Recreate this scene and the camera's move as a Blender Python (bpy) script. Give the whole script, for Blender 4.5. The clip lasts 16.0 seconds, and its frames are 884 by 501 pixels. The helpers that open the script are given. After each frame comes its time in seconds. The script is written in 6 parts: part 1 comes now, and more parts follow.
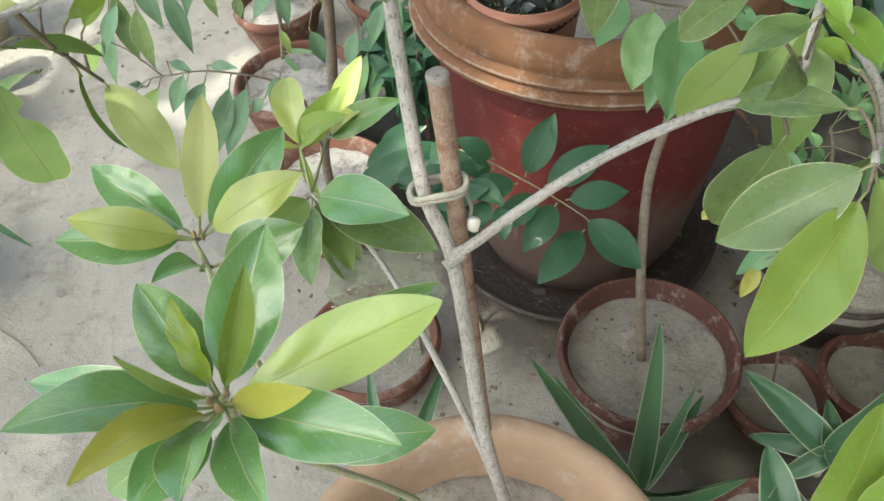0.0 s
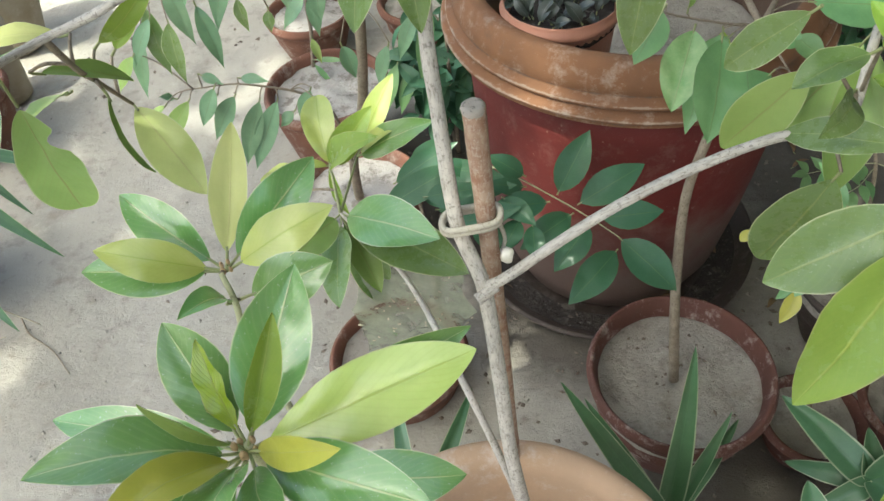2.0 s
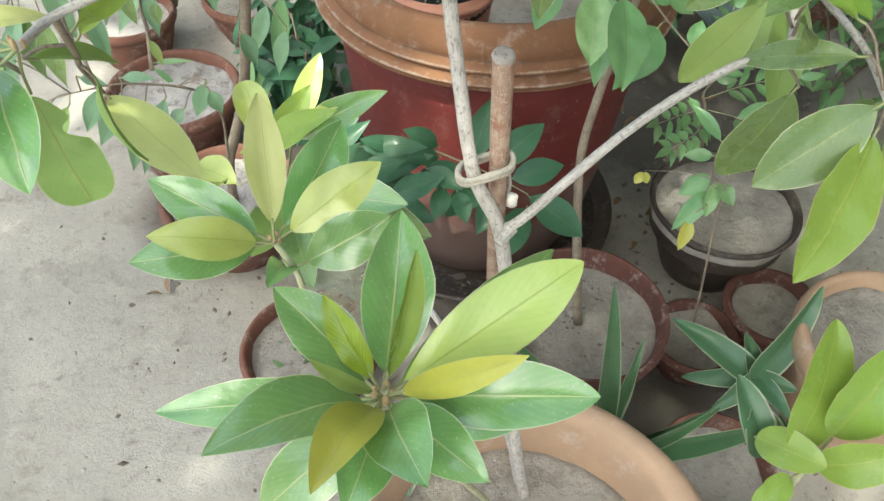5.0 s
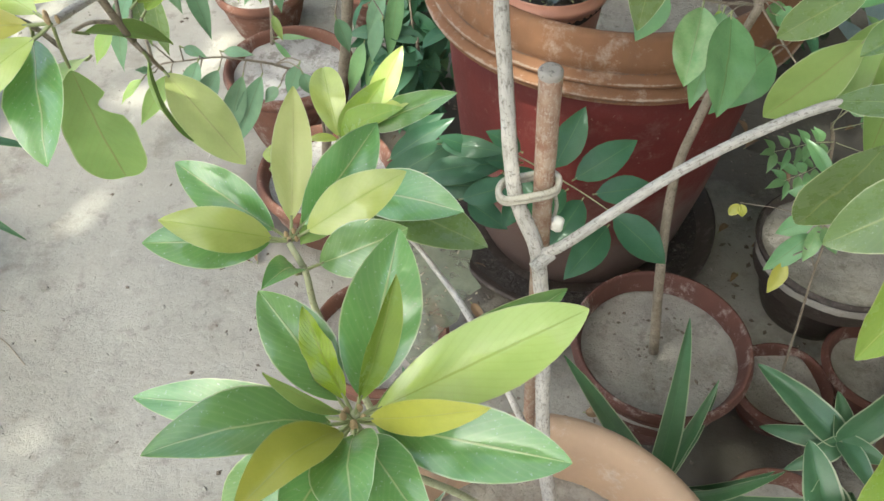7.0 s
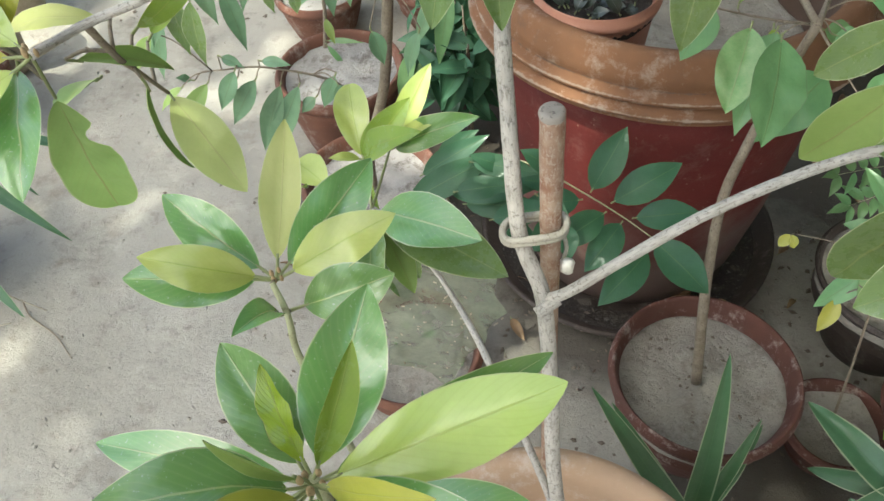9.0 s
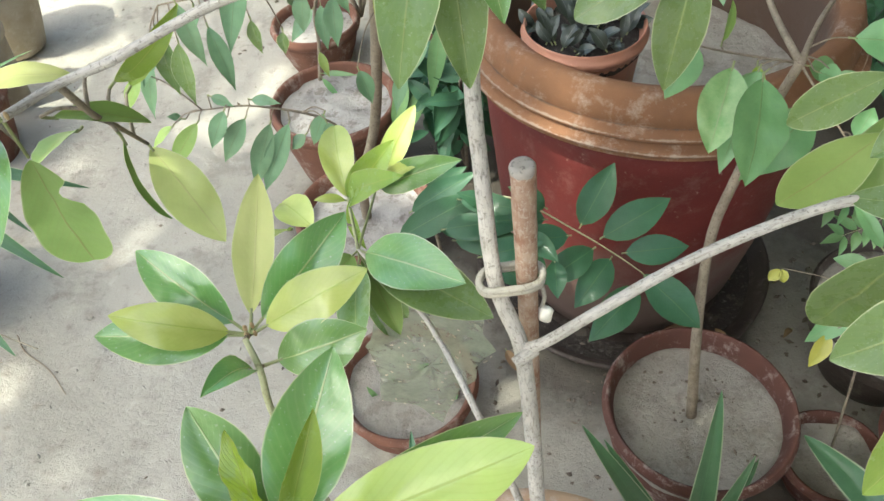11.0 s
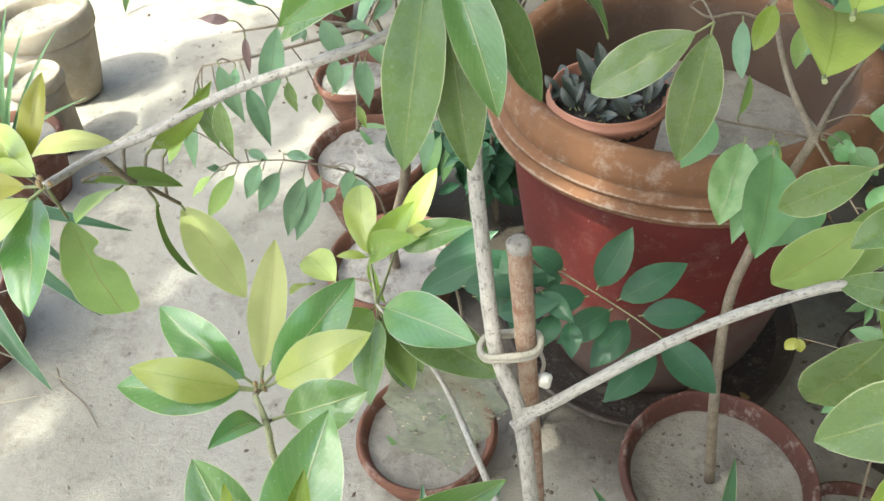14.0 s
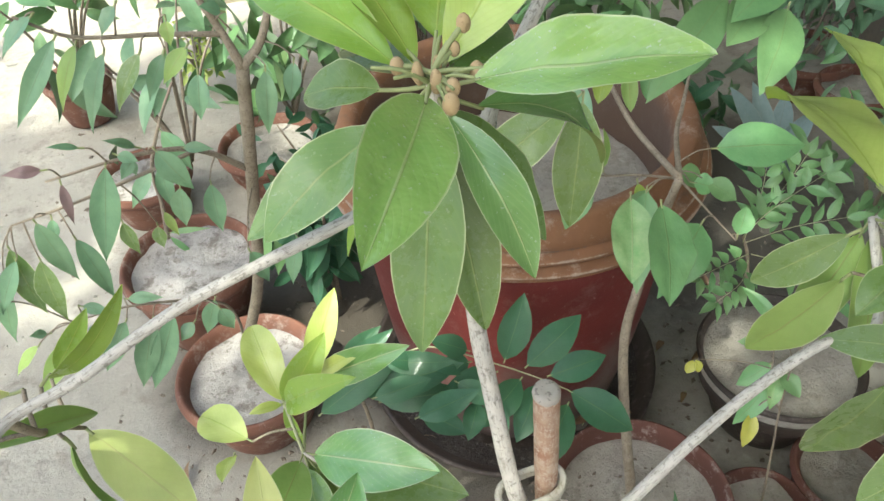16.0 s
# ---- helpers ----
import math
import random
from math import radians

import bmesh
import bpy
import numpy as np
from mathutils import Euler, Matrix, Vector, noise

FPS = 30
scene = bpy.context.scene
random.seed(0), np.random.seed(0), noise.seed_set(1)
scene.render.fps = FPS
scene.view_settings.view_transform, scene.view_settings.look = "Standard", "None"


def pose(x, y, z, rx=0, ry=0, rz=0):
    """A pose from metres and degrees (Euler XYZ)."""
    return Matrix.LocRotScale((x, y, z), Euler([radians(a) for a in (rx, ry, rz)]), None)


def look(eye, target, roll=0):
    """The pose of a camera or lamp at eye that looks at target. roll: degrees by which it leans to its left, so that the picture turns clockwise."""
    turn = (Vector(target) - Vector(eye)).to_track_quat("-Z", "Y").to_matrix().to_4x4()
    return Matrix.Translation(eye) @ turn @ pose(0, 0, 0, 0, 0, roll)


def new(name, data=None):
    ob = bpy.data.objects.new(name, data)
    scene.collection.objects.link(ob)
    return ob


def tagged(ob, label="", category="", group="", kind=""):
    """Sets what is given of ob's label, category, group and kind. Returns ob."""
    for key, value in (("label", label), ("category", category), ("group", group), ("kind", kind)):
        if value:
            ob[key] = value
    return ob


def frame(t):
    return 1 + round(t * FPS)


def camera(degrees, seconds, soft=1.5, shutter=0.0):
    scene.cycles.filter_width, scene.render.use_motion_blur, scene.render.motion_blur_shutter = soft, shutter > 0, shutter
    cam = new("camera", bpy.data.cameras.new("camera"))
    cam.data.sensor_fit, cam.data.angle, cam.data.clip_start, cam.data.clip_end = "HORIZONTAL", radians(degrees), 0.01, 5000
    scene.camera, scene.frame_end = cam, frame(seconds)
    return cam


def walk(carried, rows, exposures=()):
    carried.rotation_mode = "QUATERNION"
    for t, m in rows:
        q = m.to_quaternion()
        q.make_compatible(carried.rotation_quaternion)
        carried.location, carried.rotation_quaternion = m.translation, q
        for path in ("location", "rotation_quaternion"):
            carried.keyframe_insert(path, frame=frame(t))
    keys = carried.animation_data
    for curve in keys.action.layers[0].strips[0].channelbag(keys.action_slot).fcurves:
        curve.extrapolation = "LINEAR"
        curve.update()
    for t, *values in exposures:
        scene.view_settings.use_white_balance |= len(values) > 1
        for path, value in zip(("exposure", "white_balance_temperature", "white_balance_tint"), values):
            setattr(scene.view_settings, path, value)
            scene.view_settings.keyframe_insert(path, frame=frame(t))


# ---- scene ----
cam = camera(61.14, 16.0)
PATH = [
    (0, (0.0102, -0.0197, 1.2783), (-0.0500, 0.6380, 0.5287), -5.97),
    (0.5, (-0.0067, -0.0018, 1.2797), (-0.0932, 0.6575, 0.5342), -6.39),
    (1, (0.0042, 0.0001, 1.2838), (-0.0724, 0.6726, 0.5491), -5.47),
    (1.5, (0.0112, -0.0086, 1.2818), (-0.0813, 0.6529, 0.5389), -6.89),
    (2, (0.0049, 0.0111, 1.2817), (-0.0902, 0.6684, 0.5354), -7.43),
    (2.5, (-0.0353, 0.0127, 1.3005), (-0.0434, 0.6946, 0.5705), -4.95),
    (3, (-0.1027, 0.0129, 1.3054), (-0.0156, 0.6866, 0.5729), -3.98),
    (3.5, (-0.1502, -0.0089, 1.3003), (-0.0079, 0.6508, 0.5636), -0.76),
    (4, (-0.1775, -0.0241, 1.2914), (-0.0120, 0.6212, 0.5469), 1.40),
    (6.5, (-0.1547, -0.0060, 1.2786), (-0.0320, 0.6298, 0.5179), -1.73),
    (7, (-0.1016, 0.0025, 1.2747), (-0.0953, 0.6471, 0.5115), -1.51),
    (7.5, (-0.0637, 0.0151, 1.2648), (-0.1905, 0.6374, 0.4937), -4.11),
    (8, (-0.0694, 0.0333, 1.2622), (-0.2043, 0.6468, 0.4854), -6.02),
    (8.5, (-0.0757, 0.0390, 1.2712), (-0.1855, 0.6695, 0.5041), -6.82),
    (9, (-0.0507, 0.0486, 1.2726), (-0.1323, 0.6869, 0.5084), -5.28),
    (11.5, (-0.0301, 0.0676, 1.2957), (-0.1178, 0.7463, 0.5679), -5.82),
    (12, (-0.0306, 0.0678, 1.3106), (-0.1214, 0.7671, 0.6030), -5.15),
    (12.5, (-0.0251, 0.0650, 1.3169), (-0.1066, 0.7671, 0.6108), -5.33),
    (13, (-0.0170, 0.0526, 1.3043), (-0.1084, 0.7400, 0.5851), -4.72),
    (13.5, (-0.0128, 0.0633, 1.3028), (-0.1191, 0.7469, 0.5821), -6.52),
    (14, (-0.0016, 0.0619, 1.3173), (-0.1404, 0.7588, 0.6152), -6.60),
    (14.5, (0.0002, 0.0584, 1.3175), (-0.1623, 0.7480, 0.6133), -7.96),
    (15, (-0.0205, 0.0754, 1.3282), (-0.1559, 0.7788, 0.6318), -8.14),
    (15.5, (-0.0794, 0.1261, 1.3302), (-0.0781, 0.8447, 0.6362), -5.59),
    (16, (-0.1304, 0.1660, 1.3418), (0.0146, 0.8810, 0.6594), -4.21),
]
EXPOSURES = [(0, 1.3, 6200, 0), (2, 1.3, 6200, 0), (3, 1.46, 6200, 0), (4, 1.5, 6200, 0), (6.5, 1.46, 6200, 0), (7.5, 1.3, 6200, 0), (9, 1.26, 6200, 0), (11.5, 1.52, 6200, 0), (14.5, 1.54, 6200, 0), (16, 1.49, 6200, 0)]
walk(cam, [(t, look(eye, target, roll)) for t, eye, target, roll in PATH], EXPOSURES)

# ---- light ----
world = bpy.data.worlds.new("world")
scene.world = world
world.use_nodes = True
wn = world.node_tree.nodes
sky = wn.new("ShaderNodeTexSky")
sky.sky_type, sky.sun_disc = "NISHITA", False
SUN_UP, SUN_TURN = 60.0, -135.0
sky.sun_elevation, sky.sun_rotation = radians(SUN_UP), radians(SUN_TURN)
sky.air_density, sky.dust_density = 1.0, 7.0
wn["Background"].inputs["Strength"].default_value = 0.15
world.node_tree.links.new(sky.outputs[0], wn["Background"].inputs["Color"])
sun = new("sun", bpy.data.lights.new("sun", "SUN"))
sun.data.energy, sun.data.angle, sun.data.color = 2.6, radians(0.6), (1.0, 0.93, 0.80)
sun.rotation_euler = Vector((math.sin(radians(SUN_TURN)) * math.cos(radians(SUN_UP)), math.cos(radians(SUN_TURN)) * math.cos(radians(SUN_UP)), math.sin(radians(SUN_UP)))).to_track_quat("Z", "Y").to_euler()

# ---- materials ----
def nodes_of(name):
    m = bpy.data.materials.new(name)
    m.use_nodes = True
    nt = m.node_tree
    return m, nt, nt.nodes["Principled BSDF"], nt.nodes["Material Output"]


def add(nt, kind, **values):
    n = nt.nodes.new("ShaderNode" + kind)
    for key, v in values.items():
        if key in n.inputs:
            n.inputs[key].default_value = v
    return n


def noise_tex(nt, vec, scale, detail=5.0, rough=0.6):
    n = add(nt, "TexNoise", Scale=scale, Detail=detail, Roughness=rough)
    if vec is not None:
        nt.links.new(vec, n.inputs["Vector"])
    return n.outputs["Fac"]


def ramp(nt, fac, stops):
    n = nt.nodes.new("ShaderNodeValToRGB")
    els = n.color_ramp.elements
    while len(els) < len(stops):
        els.new(0.5)
    for el, (p, c) in zip(els, stops):
        el.position, el.color = p, (*c, 1.0) if len(c) == 3 else (c[0], c[0], c[0], 1.0)
    nt.links.new(fac, n.inputs["Fac"])
    return n.outputs["Color"]


def mix(nt, fac, a, b, mode="MIX"):
    n = nt.nodes.new("ShaderNodeMix")
    n.data_type, n.blend_type = "RGBA", mode
    for sock, v in ((n.inputs["Factor"], fac), (n.inputs["A"], a), (n.inputs["B"], b)):
        if isinstance(v, (int, float)):
            sock.default_value = v
        elif isinstance(v, tuple):
            sock.default_value = (*v, 1.0)
        else:
            nt.links.new(v, sock)
    return n.outputs["Result"]


def calc(nt, op, a, b=0.0, c=None):
    n = nt.nodes.new("ShaderNodeMath")
    n.operation = op
    for i, v in enumerate((a, b) if c is None else (a, b, c)):
        if isinstance(v, (int, float)):
            n.inputs[i].default_value = v
        else:
            nt.links.new(v, n.inputs[i])
    return n.outputs[0]


def bump(nt, bsdf, height, strength, distance):
    n = add(nt, "Bump", Strength=strength, Distance=distance)
    nt.links.new(height, n.inputs["Height"])
    nt.links.new(n.outputs[0], bsdf.inputs["Normal"])


def leaf_material(name, base, dark, rib, edge, rough=0.32, passing=0.25, glow=None, crinkle=0.0, spots=0.0, rim=0.474, gloss=0.5):
    """Leaf skin: paler midrib and margin, faint side veins, mottling; part of the light passes on."""
    m, nt, bsdf, out = nodes_of(name)
    base, dark = tuple(1.5 * c for c in base), tuple(1.5 * c for c in dark)
    uv = nt.nodes.new("ShaderNodeUVMap").outputs[0]
    sep = nt.nodes.new("ShaderNodeSeparateXYZ")
    nt.links.new(uv, sep.inputs[0])
    s, v = sep.outputs[0], sep.outputs[1]
    off = calc(nt, "ABSOLUTE", calc(nt, "SUBTRACT", v, 0.5))
    coords = nt.nodes.new("ShaderNodeTexCoord").outputs["Object"]
    rnd = nt.nodes.new("ShaderNodeObjectInfo").outputs["Random"]
    cloud = noise_tex(nt, coords, 60.0, 8.0, 0.7)
    body = mix(nt, ramp(nt, cloud, [(0.3, (0.0,)), (0.72, (1.0,))]), base, dark)
    hsv = add(nt, "HueSaturation", Saturation=1.05)
    nt.links.new(calc(nt, "MULTIPLY_ADD", rnd, 0.024, 0.488), hsv.inputs["Hue"])
    nt.links.new(calc(nt, "MULTIPLY_ADD", rnd, 0.20, 0.91), hsv.inputs["Value"])
    nt.links.new(body, hsv.inputs["Color"])
    # side veins run forward from the midrib
    vein = calc(nt, "SINE", calc(nt, "MULTIPLY", calc(nt, "SUBTRACT", s, calc(nt, "MULTIPLY", off, 0.45)), 120.0))
    veinmask = calc(nt, "MULTIPLY", calc(nt, "POWER", calc(nt, "MULTIPLY_ADD", vein, 0.5, 0.5), 6.0), 0.13)
    col = mix(nt, veinmask, hsv.outputs[0], rib)
    ribmask = ramp(nt, off, [(0.009, (1.0,)), (0.022, (0.0,))])
    col = mix(nt, calc(nt, "MULTIPLY", ribmask, 0.85), col, rib)
    edgemask = ramp(nt, off, [(rim, (0.0,)), (min(rim + 0.02, 0.5), (1.0,))])
    col = mix(nt, calc(nt, "MULTIPLY", edgemask, 0.8), col, edge)
    if spots:
        speck = ramp(nt, noise_tex(nt, coords, 420.0, 2.0), [(0.66, (0.0,)), (0.70, (1.0,))])
        col = mix(nt, calc(nt, "MULTIPLY", speck, spots), col, (0.55, 0.6, 0.45))
        dust = ramp(nt, noise_tex(nt, coords, 30.0, 6.0, 0.75), [(0.5, (0.0,)), (0.75, (1.0,))])
        col = mix(nt, calc(nt, "MULTIPLY", dust, spots * 0.35), col, (0.42, 0.45, 0.38))
    nt.links.new(col, bsdf.inputs["Base Color"])
    nt.links.new(calc(nt, "MULTIPLY_ADD", cloud, 0.2, rough - 0.14), bsdf.inputs["Roughness"])
    bsdf.inputs["Specular IOR Level"].default_value = gloss
    bsdf.inputs["Coat Weight"].default_value, bsdf.inputs["Coat Roughness"].default_value = 0.5 * gloss, 0.16
    relief = calc(nt, "MULTIPLY_ADD", veinmask, 0.45, calc(nt, "MULTIPLY", ribmask, -0.6))
    relief = calc(nt, "MULTIPLY_ADD", noise_tex(nt, coords, 210.0 if crinkle < 0.5 else 30.0, 1.0), 0.7 + crinkle, relief)
    bump(nt, bsdf, relief, 0.45 + 0.3 * crinkle, 0.0007 + 0.004 * crinkle)
    trans = nt.nodes.new("ShaderNodeBsdfTranslucent")
    tint = mix(nt, 0.6, col, glow or (0.30, 0.42, 0.04))
    nt.links.new(tint, trans.inputs["Color"])
    blend = add(nt, "MixShader", Fac=passing)
    nt.links.new(bsdf.outputs[0], blend.inputs[1])
    nt.links.new(trans.outputs[0], blend.inputs[2])
    nt.links.new(blend.outputs[0], out.inputs["Surface"])
    return m


RIB, EDGE = (0.45, 0.53, 0.22), (0.66, 0.68, 0.42)
MATURE = (leaf_material("mature leaf top", (0.145, 0.268, 0.094), (0.106, 0.222, 0.070), RIB, EDGE, 0.25, 0.22, spots=0.4, gloss=1.0),
          leaf_material("mature leaf under", (0.17, 0.24, 0.07), (0.14, 0.21, 0.06), RIB, EDGE, 0.5, 0.3))
GLOSSY = (leaf_material("glossy leaf top", (0.24, 0.36, 0.115), (0.17, 0.30, 0.085), RIB, EDGE, 0.2, 0.30, crinkle=0.15, spots=0.6, gloss=0.9), MATURE[1])
DARK = (leaf_material("dark leaf top", (0.12, 0.18, 0.064), (0.092, 0.15, 0.052), (0.28, 0.34, 0.12), EDGE, 0.32, 0.22, spots=0.25, gloss=0.5),
        leaf_material("dark leaf under", (0.13, 0.19, 0.06), (0.11, 0.17, 0.05), RIB, EDGE, 0.5, 0.3))
YOUNG = (leaf_material("young leaf top", (0.385, 0.445, 0.145), (0.335, 0.40, 0.122), (0.40, 0.50, 0.10), (0.55, 0.58, 0.25), 0.26, 0.33, (0.47, 0.55, 0.08), gloss=0.8),
         leaf_material("young leaf under", (0.34, 0.45, 0.09), (0.28, 0.40, 0.08), RIB, EDGE, 0.45, 0.35, (0.5, 0.62, 0.06)))
YELLOW = (leaf_material("yellow leaf top", (0.335, 0.32, 0.070), (0.285, 0.28, 0.058), (0.45, 0.46, 0.12), (0.5, 0.5, 0.2), 0.36, 0.3, (0.45, 0.45, 0.06), gloss=0.6),
          leaf_material("yellow leaf under", (0.36, 0.36, 0.06), (0.31, 0.32, 0.05), RIB, EDGE, 0.5, 0.3, (0.55, 0.55, 0.05)))
YELLOWGREEN = (leaf_material("tender leaf top", (0.205, 0.295, 0.066), (0.16, 0.25, 0.052), (0.40, 0.46, 0.10), (0.5, 0.5, 0.2), 0.3, 0.33, (0.42, 0.52, 0.05)), YELLOW[1])
CRINKLED = (leaf_material("crinkled leaf top", (0.22, 0.30, 0.03), (0.16, 0.24, 0.02), (0.30, 0.34, 0.05), (0.45, 0.4, 0.15), 0.16, 0.3, (0.5, 0.55, 0.04), crinkle=1.0, gloss=1.0), YELLOW[1])
OLIVE = (leaf_material("olive leaf top", (0.25, 0.34, 0.11), (0.20, 0.29, 0.09), (0.34, 0.36, 0.12), EDGE, 0.42, 0.38), DARK[1])
UNDER = (leaf_material("pale leaf underside", (0.40, 0.42, 0.165), (0.35, 0.375, 0.14), (0.55, 0.54, 0.22), EDGE, 0.45, 0.42), MATURE[0])
BLUEGREEN = (leaf_material("blue green leaf top", (0.14, 0.235, 0.135), (0.10, 0.185, 0.105), (0.17, 0.25, 0.13), (0.14, 0.22, 0.13), 0.42, 0.22),
             leaf_material("blue green leaf under", (0.13, 0.20, 0.12), (0.11, 0.17, 0.10), (0.2, 0.27, 0.15), (0.2, 0.25, 0.15), 0.5, 0.25))
LEAFLET = (leaf_material("leaflet top", (0.044, 0.105, 0.058), (0.032, 0.082, 0.046), (0.10, 0.19, 0.08), (0.08, 0.16, 0.07), 0.42, 0.2, gloss=0.3),
           leaf_material("leaflet under", (0.09, 0.16, 0.07), (0.07, 0.14, 0.06), (0.14, 0.2, 0.1), (0.12, 0.18, 0.1), 0.5, 0.25))
PURPLE = (leaf_material("purple young leaf", (0.15, 0.10, 0.10), (0.11, 0.075, 0.08), (0.2, 0.14, 0.12), (0.2, 0.14, 0.12), 0.4, 0.15, (0.25, 0.1, 0.1)), BLUEGREEN[1])
SHRUB = (leaf_material("shrub leaf top", (0.135, 0.24, 0.105), (0.10, 0.195, 0.085), (0.18, 0.28, 0.11), (0.16, 0.25, 0.12), 0.4, 0.22),
         leaf_material("shrub leaf under", (0.15, 0.23, 0.10), (0.13, 0.20, 0.09), (0.2, 0.28, 0.14), (0.2, 0.26, 0.14), 0.5, 0.25))
# green leaf whose paler blotches paint sun flecks into its colour
SUN_FLECKED = (leaf_material("leaf with painted sun flecks", (0.11, 0.215, 0.08), (0.24, 0.32, 0.155), (0.3, 0.38, 0.18), (0.2, 0.3, 0.15), 0.4, 0.22), SHRUB[1])
STRIPED = (leaf_material("striped blade", (0.056, 0.118, 0.058), (0.040, 0.094, 0.046), (0.08, 0.18, 0.075), (0.42, 0.47, 0.30), 0.4, 0.15, rim=0.437), None)
STRIPED = (STRIPED[0], STRIPED[0])
BLUEGREY = (leaf_material("blue grey blade", (0.16, 0.21, 0.21), (0.12, 0.17, 0.17), (0.2, 0.25, 0.24), (0.3, 0.33, 0.3), 0.55, 0.05),) * 2
SILVER = (leaf_material("silvery dark leaf", (0.032, 0.040, 0.034), (0.022, 0.028, 0.025), (0.15, 0.17, 0.15), (0.14, 0.16, 0.14), 0.35, 0.1),) * 2
DRYLEAF = (leaf_material("dry brown leaf", (0.16, 0.10, 0.055), (0.11, 0.07, 0.04), (0.2, 0.13, 0.08), (0.15, 0.1, 0.06), 0.7, 0.1, (0.3, 0.18, 0.06)),) * 2


def bark_material(name, pale, mid, dark, fiss=1.0):
    m, nt, bsdf, out = nodes_of(name)
    co = nt.nodes.new("ShaderNodeTexCoord").outputs["Object"]
    uv = nt.nodes.new("ShaderNodeUVMap").outputs[0]
    mp = add(nt, "Mapping")
    mp.inputs["Scale"].default_value = (4.0, 1.2, 1.0)
    nt.links.new(uv, mp.inputs["Vector"])
    grain = noise_tex(nt, mp.outputs[0], 4.0, 6.0, 0.7)
    blot = noise_tex(nt, co, 60.0, 5.0)
    col = mix(nt, ramp(nt, blot, [(0.35, (0.0,)), (0.65, (1.0,))]), pale, mid)
    col = mix(nt, calc(nt, "MULTIPLY", ramp(nt, grain, [(0.50, (0.0,)), (0.62, (1.0,))]), 0.50 * fiss), col, dark)
    speck = ramp(nt, noise_tex(nt, co, 300.0, 2.0), [(0.58, (0.0,)), (0.66, (1.0,))])
    col = mix(nt, calc(nt, "MULTIPLY", speck, 0.55), col, dark)
    nt.links.new(col, bsdf.inputs["Base Color"])
    bsdf.inputs["Roughness"].default_value = 0.85
    bump(nt, bsdf, calc(nt, "ADD", grain, calc(nt, "MULTIPLY", blot, 0.5)), 0.6, 0.0012)
    return m


BARK = bark_material("pale grey bark", (0.53, 0.50, 0.455), (0.42, 0.39, 0.345), (0.12, 0.10, 0.085))
TWIGBARK = bark_material("brown twig bark", (0.30, 0.25, 0.19), (0.22, 0.18, 0.13), (0.10, 0.075, 0.05), 0.6)
GREENSTEM = bark_material("green brown shoot", (0.44, 0.46, 0.28), (0.36, 0.37, 0.22), (0.19, 0.16, 0.09), 0.4)
STAKEWOOD = bark_material("weathered brown stake", (0.36, 0.26, 0.19), (0.22, 0.11, 0.068), (0.44, 0.38, 0.32), 1.0)
STAKEEND = bark_material("sawn stake end", (0.34, 0.31, 0.28), (0.26, 0.23, 0.20), (0.06, 0.05, 0.045), 1.0)
STRAW = bark_material("dry straw stalk", (0.52, 0.47, 0.36), (0.42, 0.37, 0.27), (0.25, 0.2, 0.13), 0.4)
KNOT = bark_material("clean white cord", (0.8, 0.78, 0.72), (0.7, 0.68, 0.62), (0.5, 0.47, 0.42), 0.3)
WIRE = bark_material("dirty white cord", (0.46, 0.43, 0.36), (0.38, 0.35, 0.29), (0.2, 0.18, 0.14), 0.5)
FRUIT = bark_material("scurfy brown fruit", (0.44, 0.32, 0.18), (0.36, 0.26, 0.14), (0.2, 0.13, 0.07), 0.4)
PETIOLE, _nt, _b, _o = nodes_of("petiole green")
_b.inputs["Base Color"].default_value, _b.inputs["Roughness"].default_value = (0.25, 0.28, 0.12, 1), 0.5


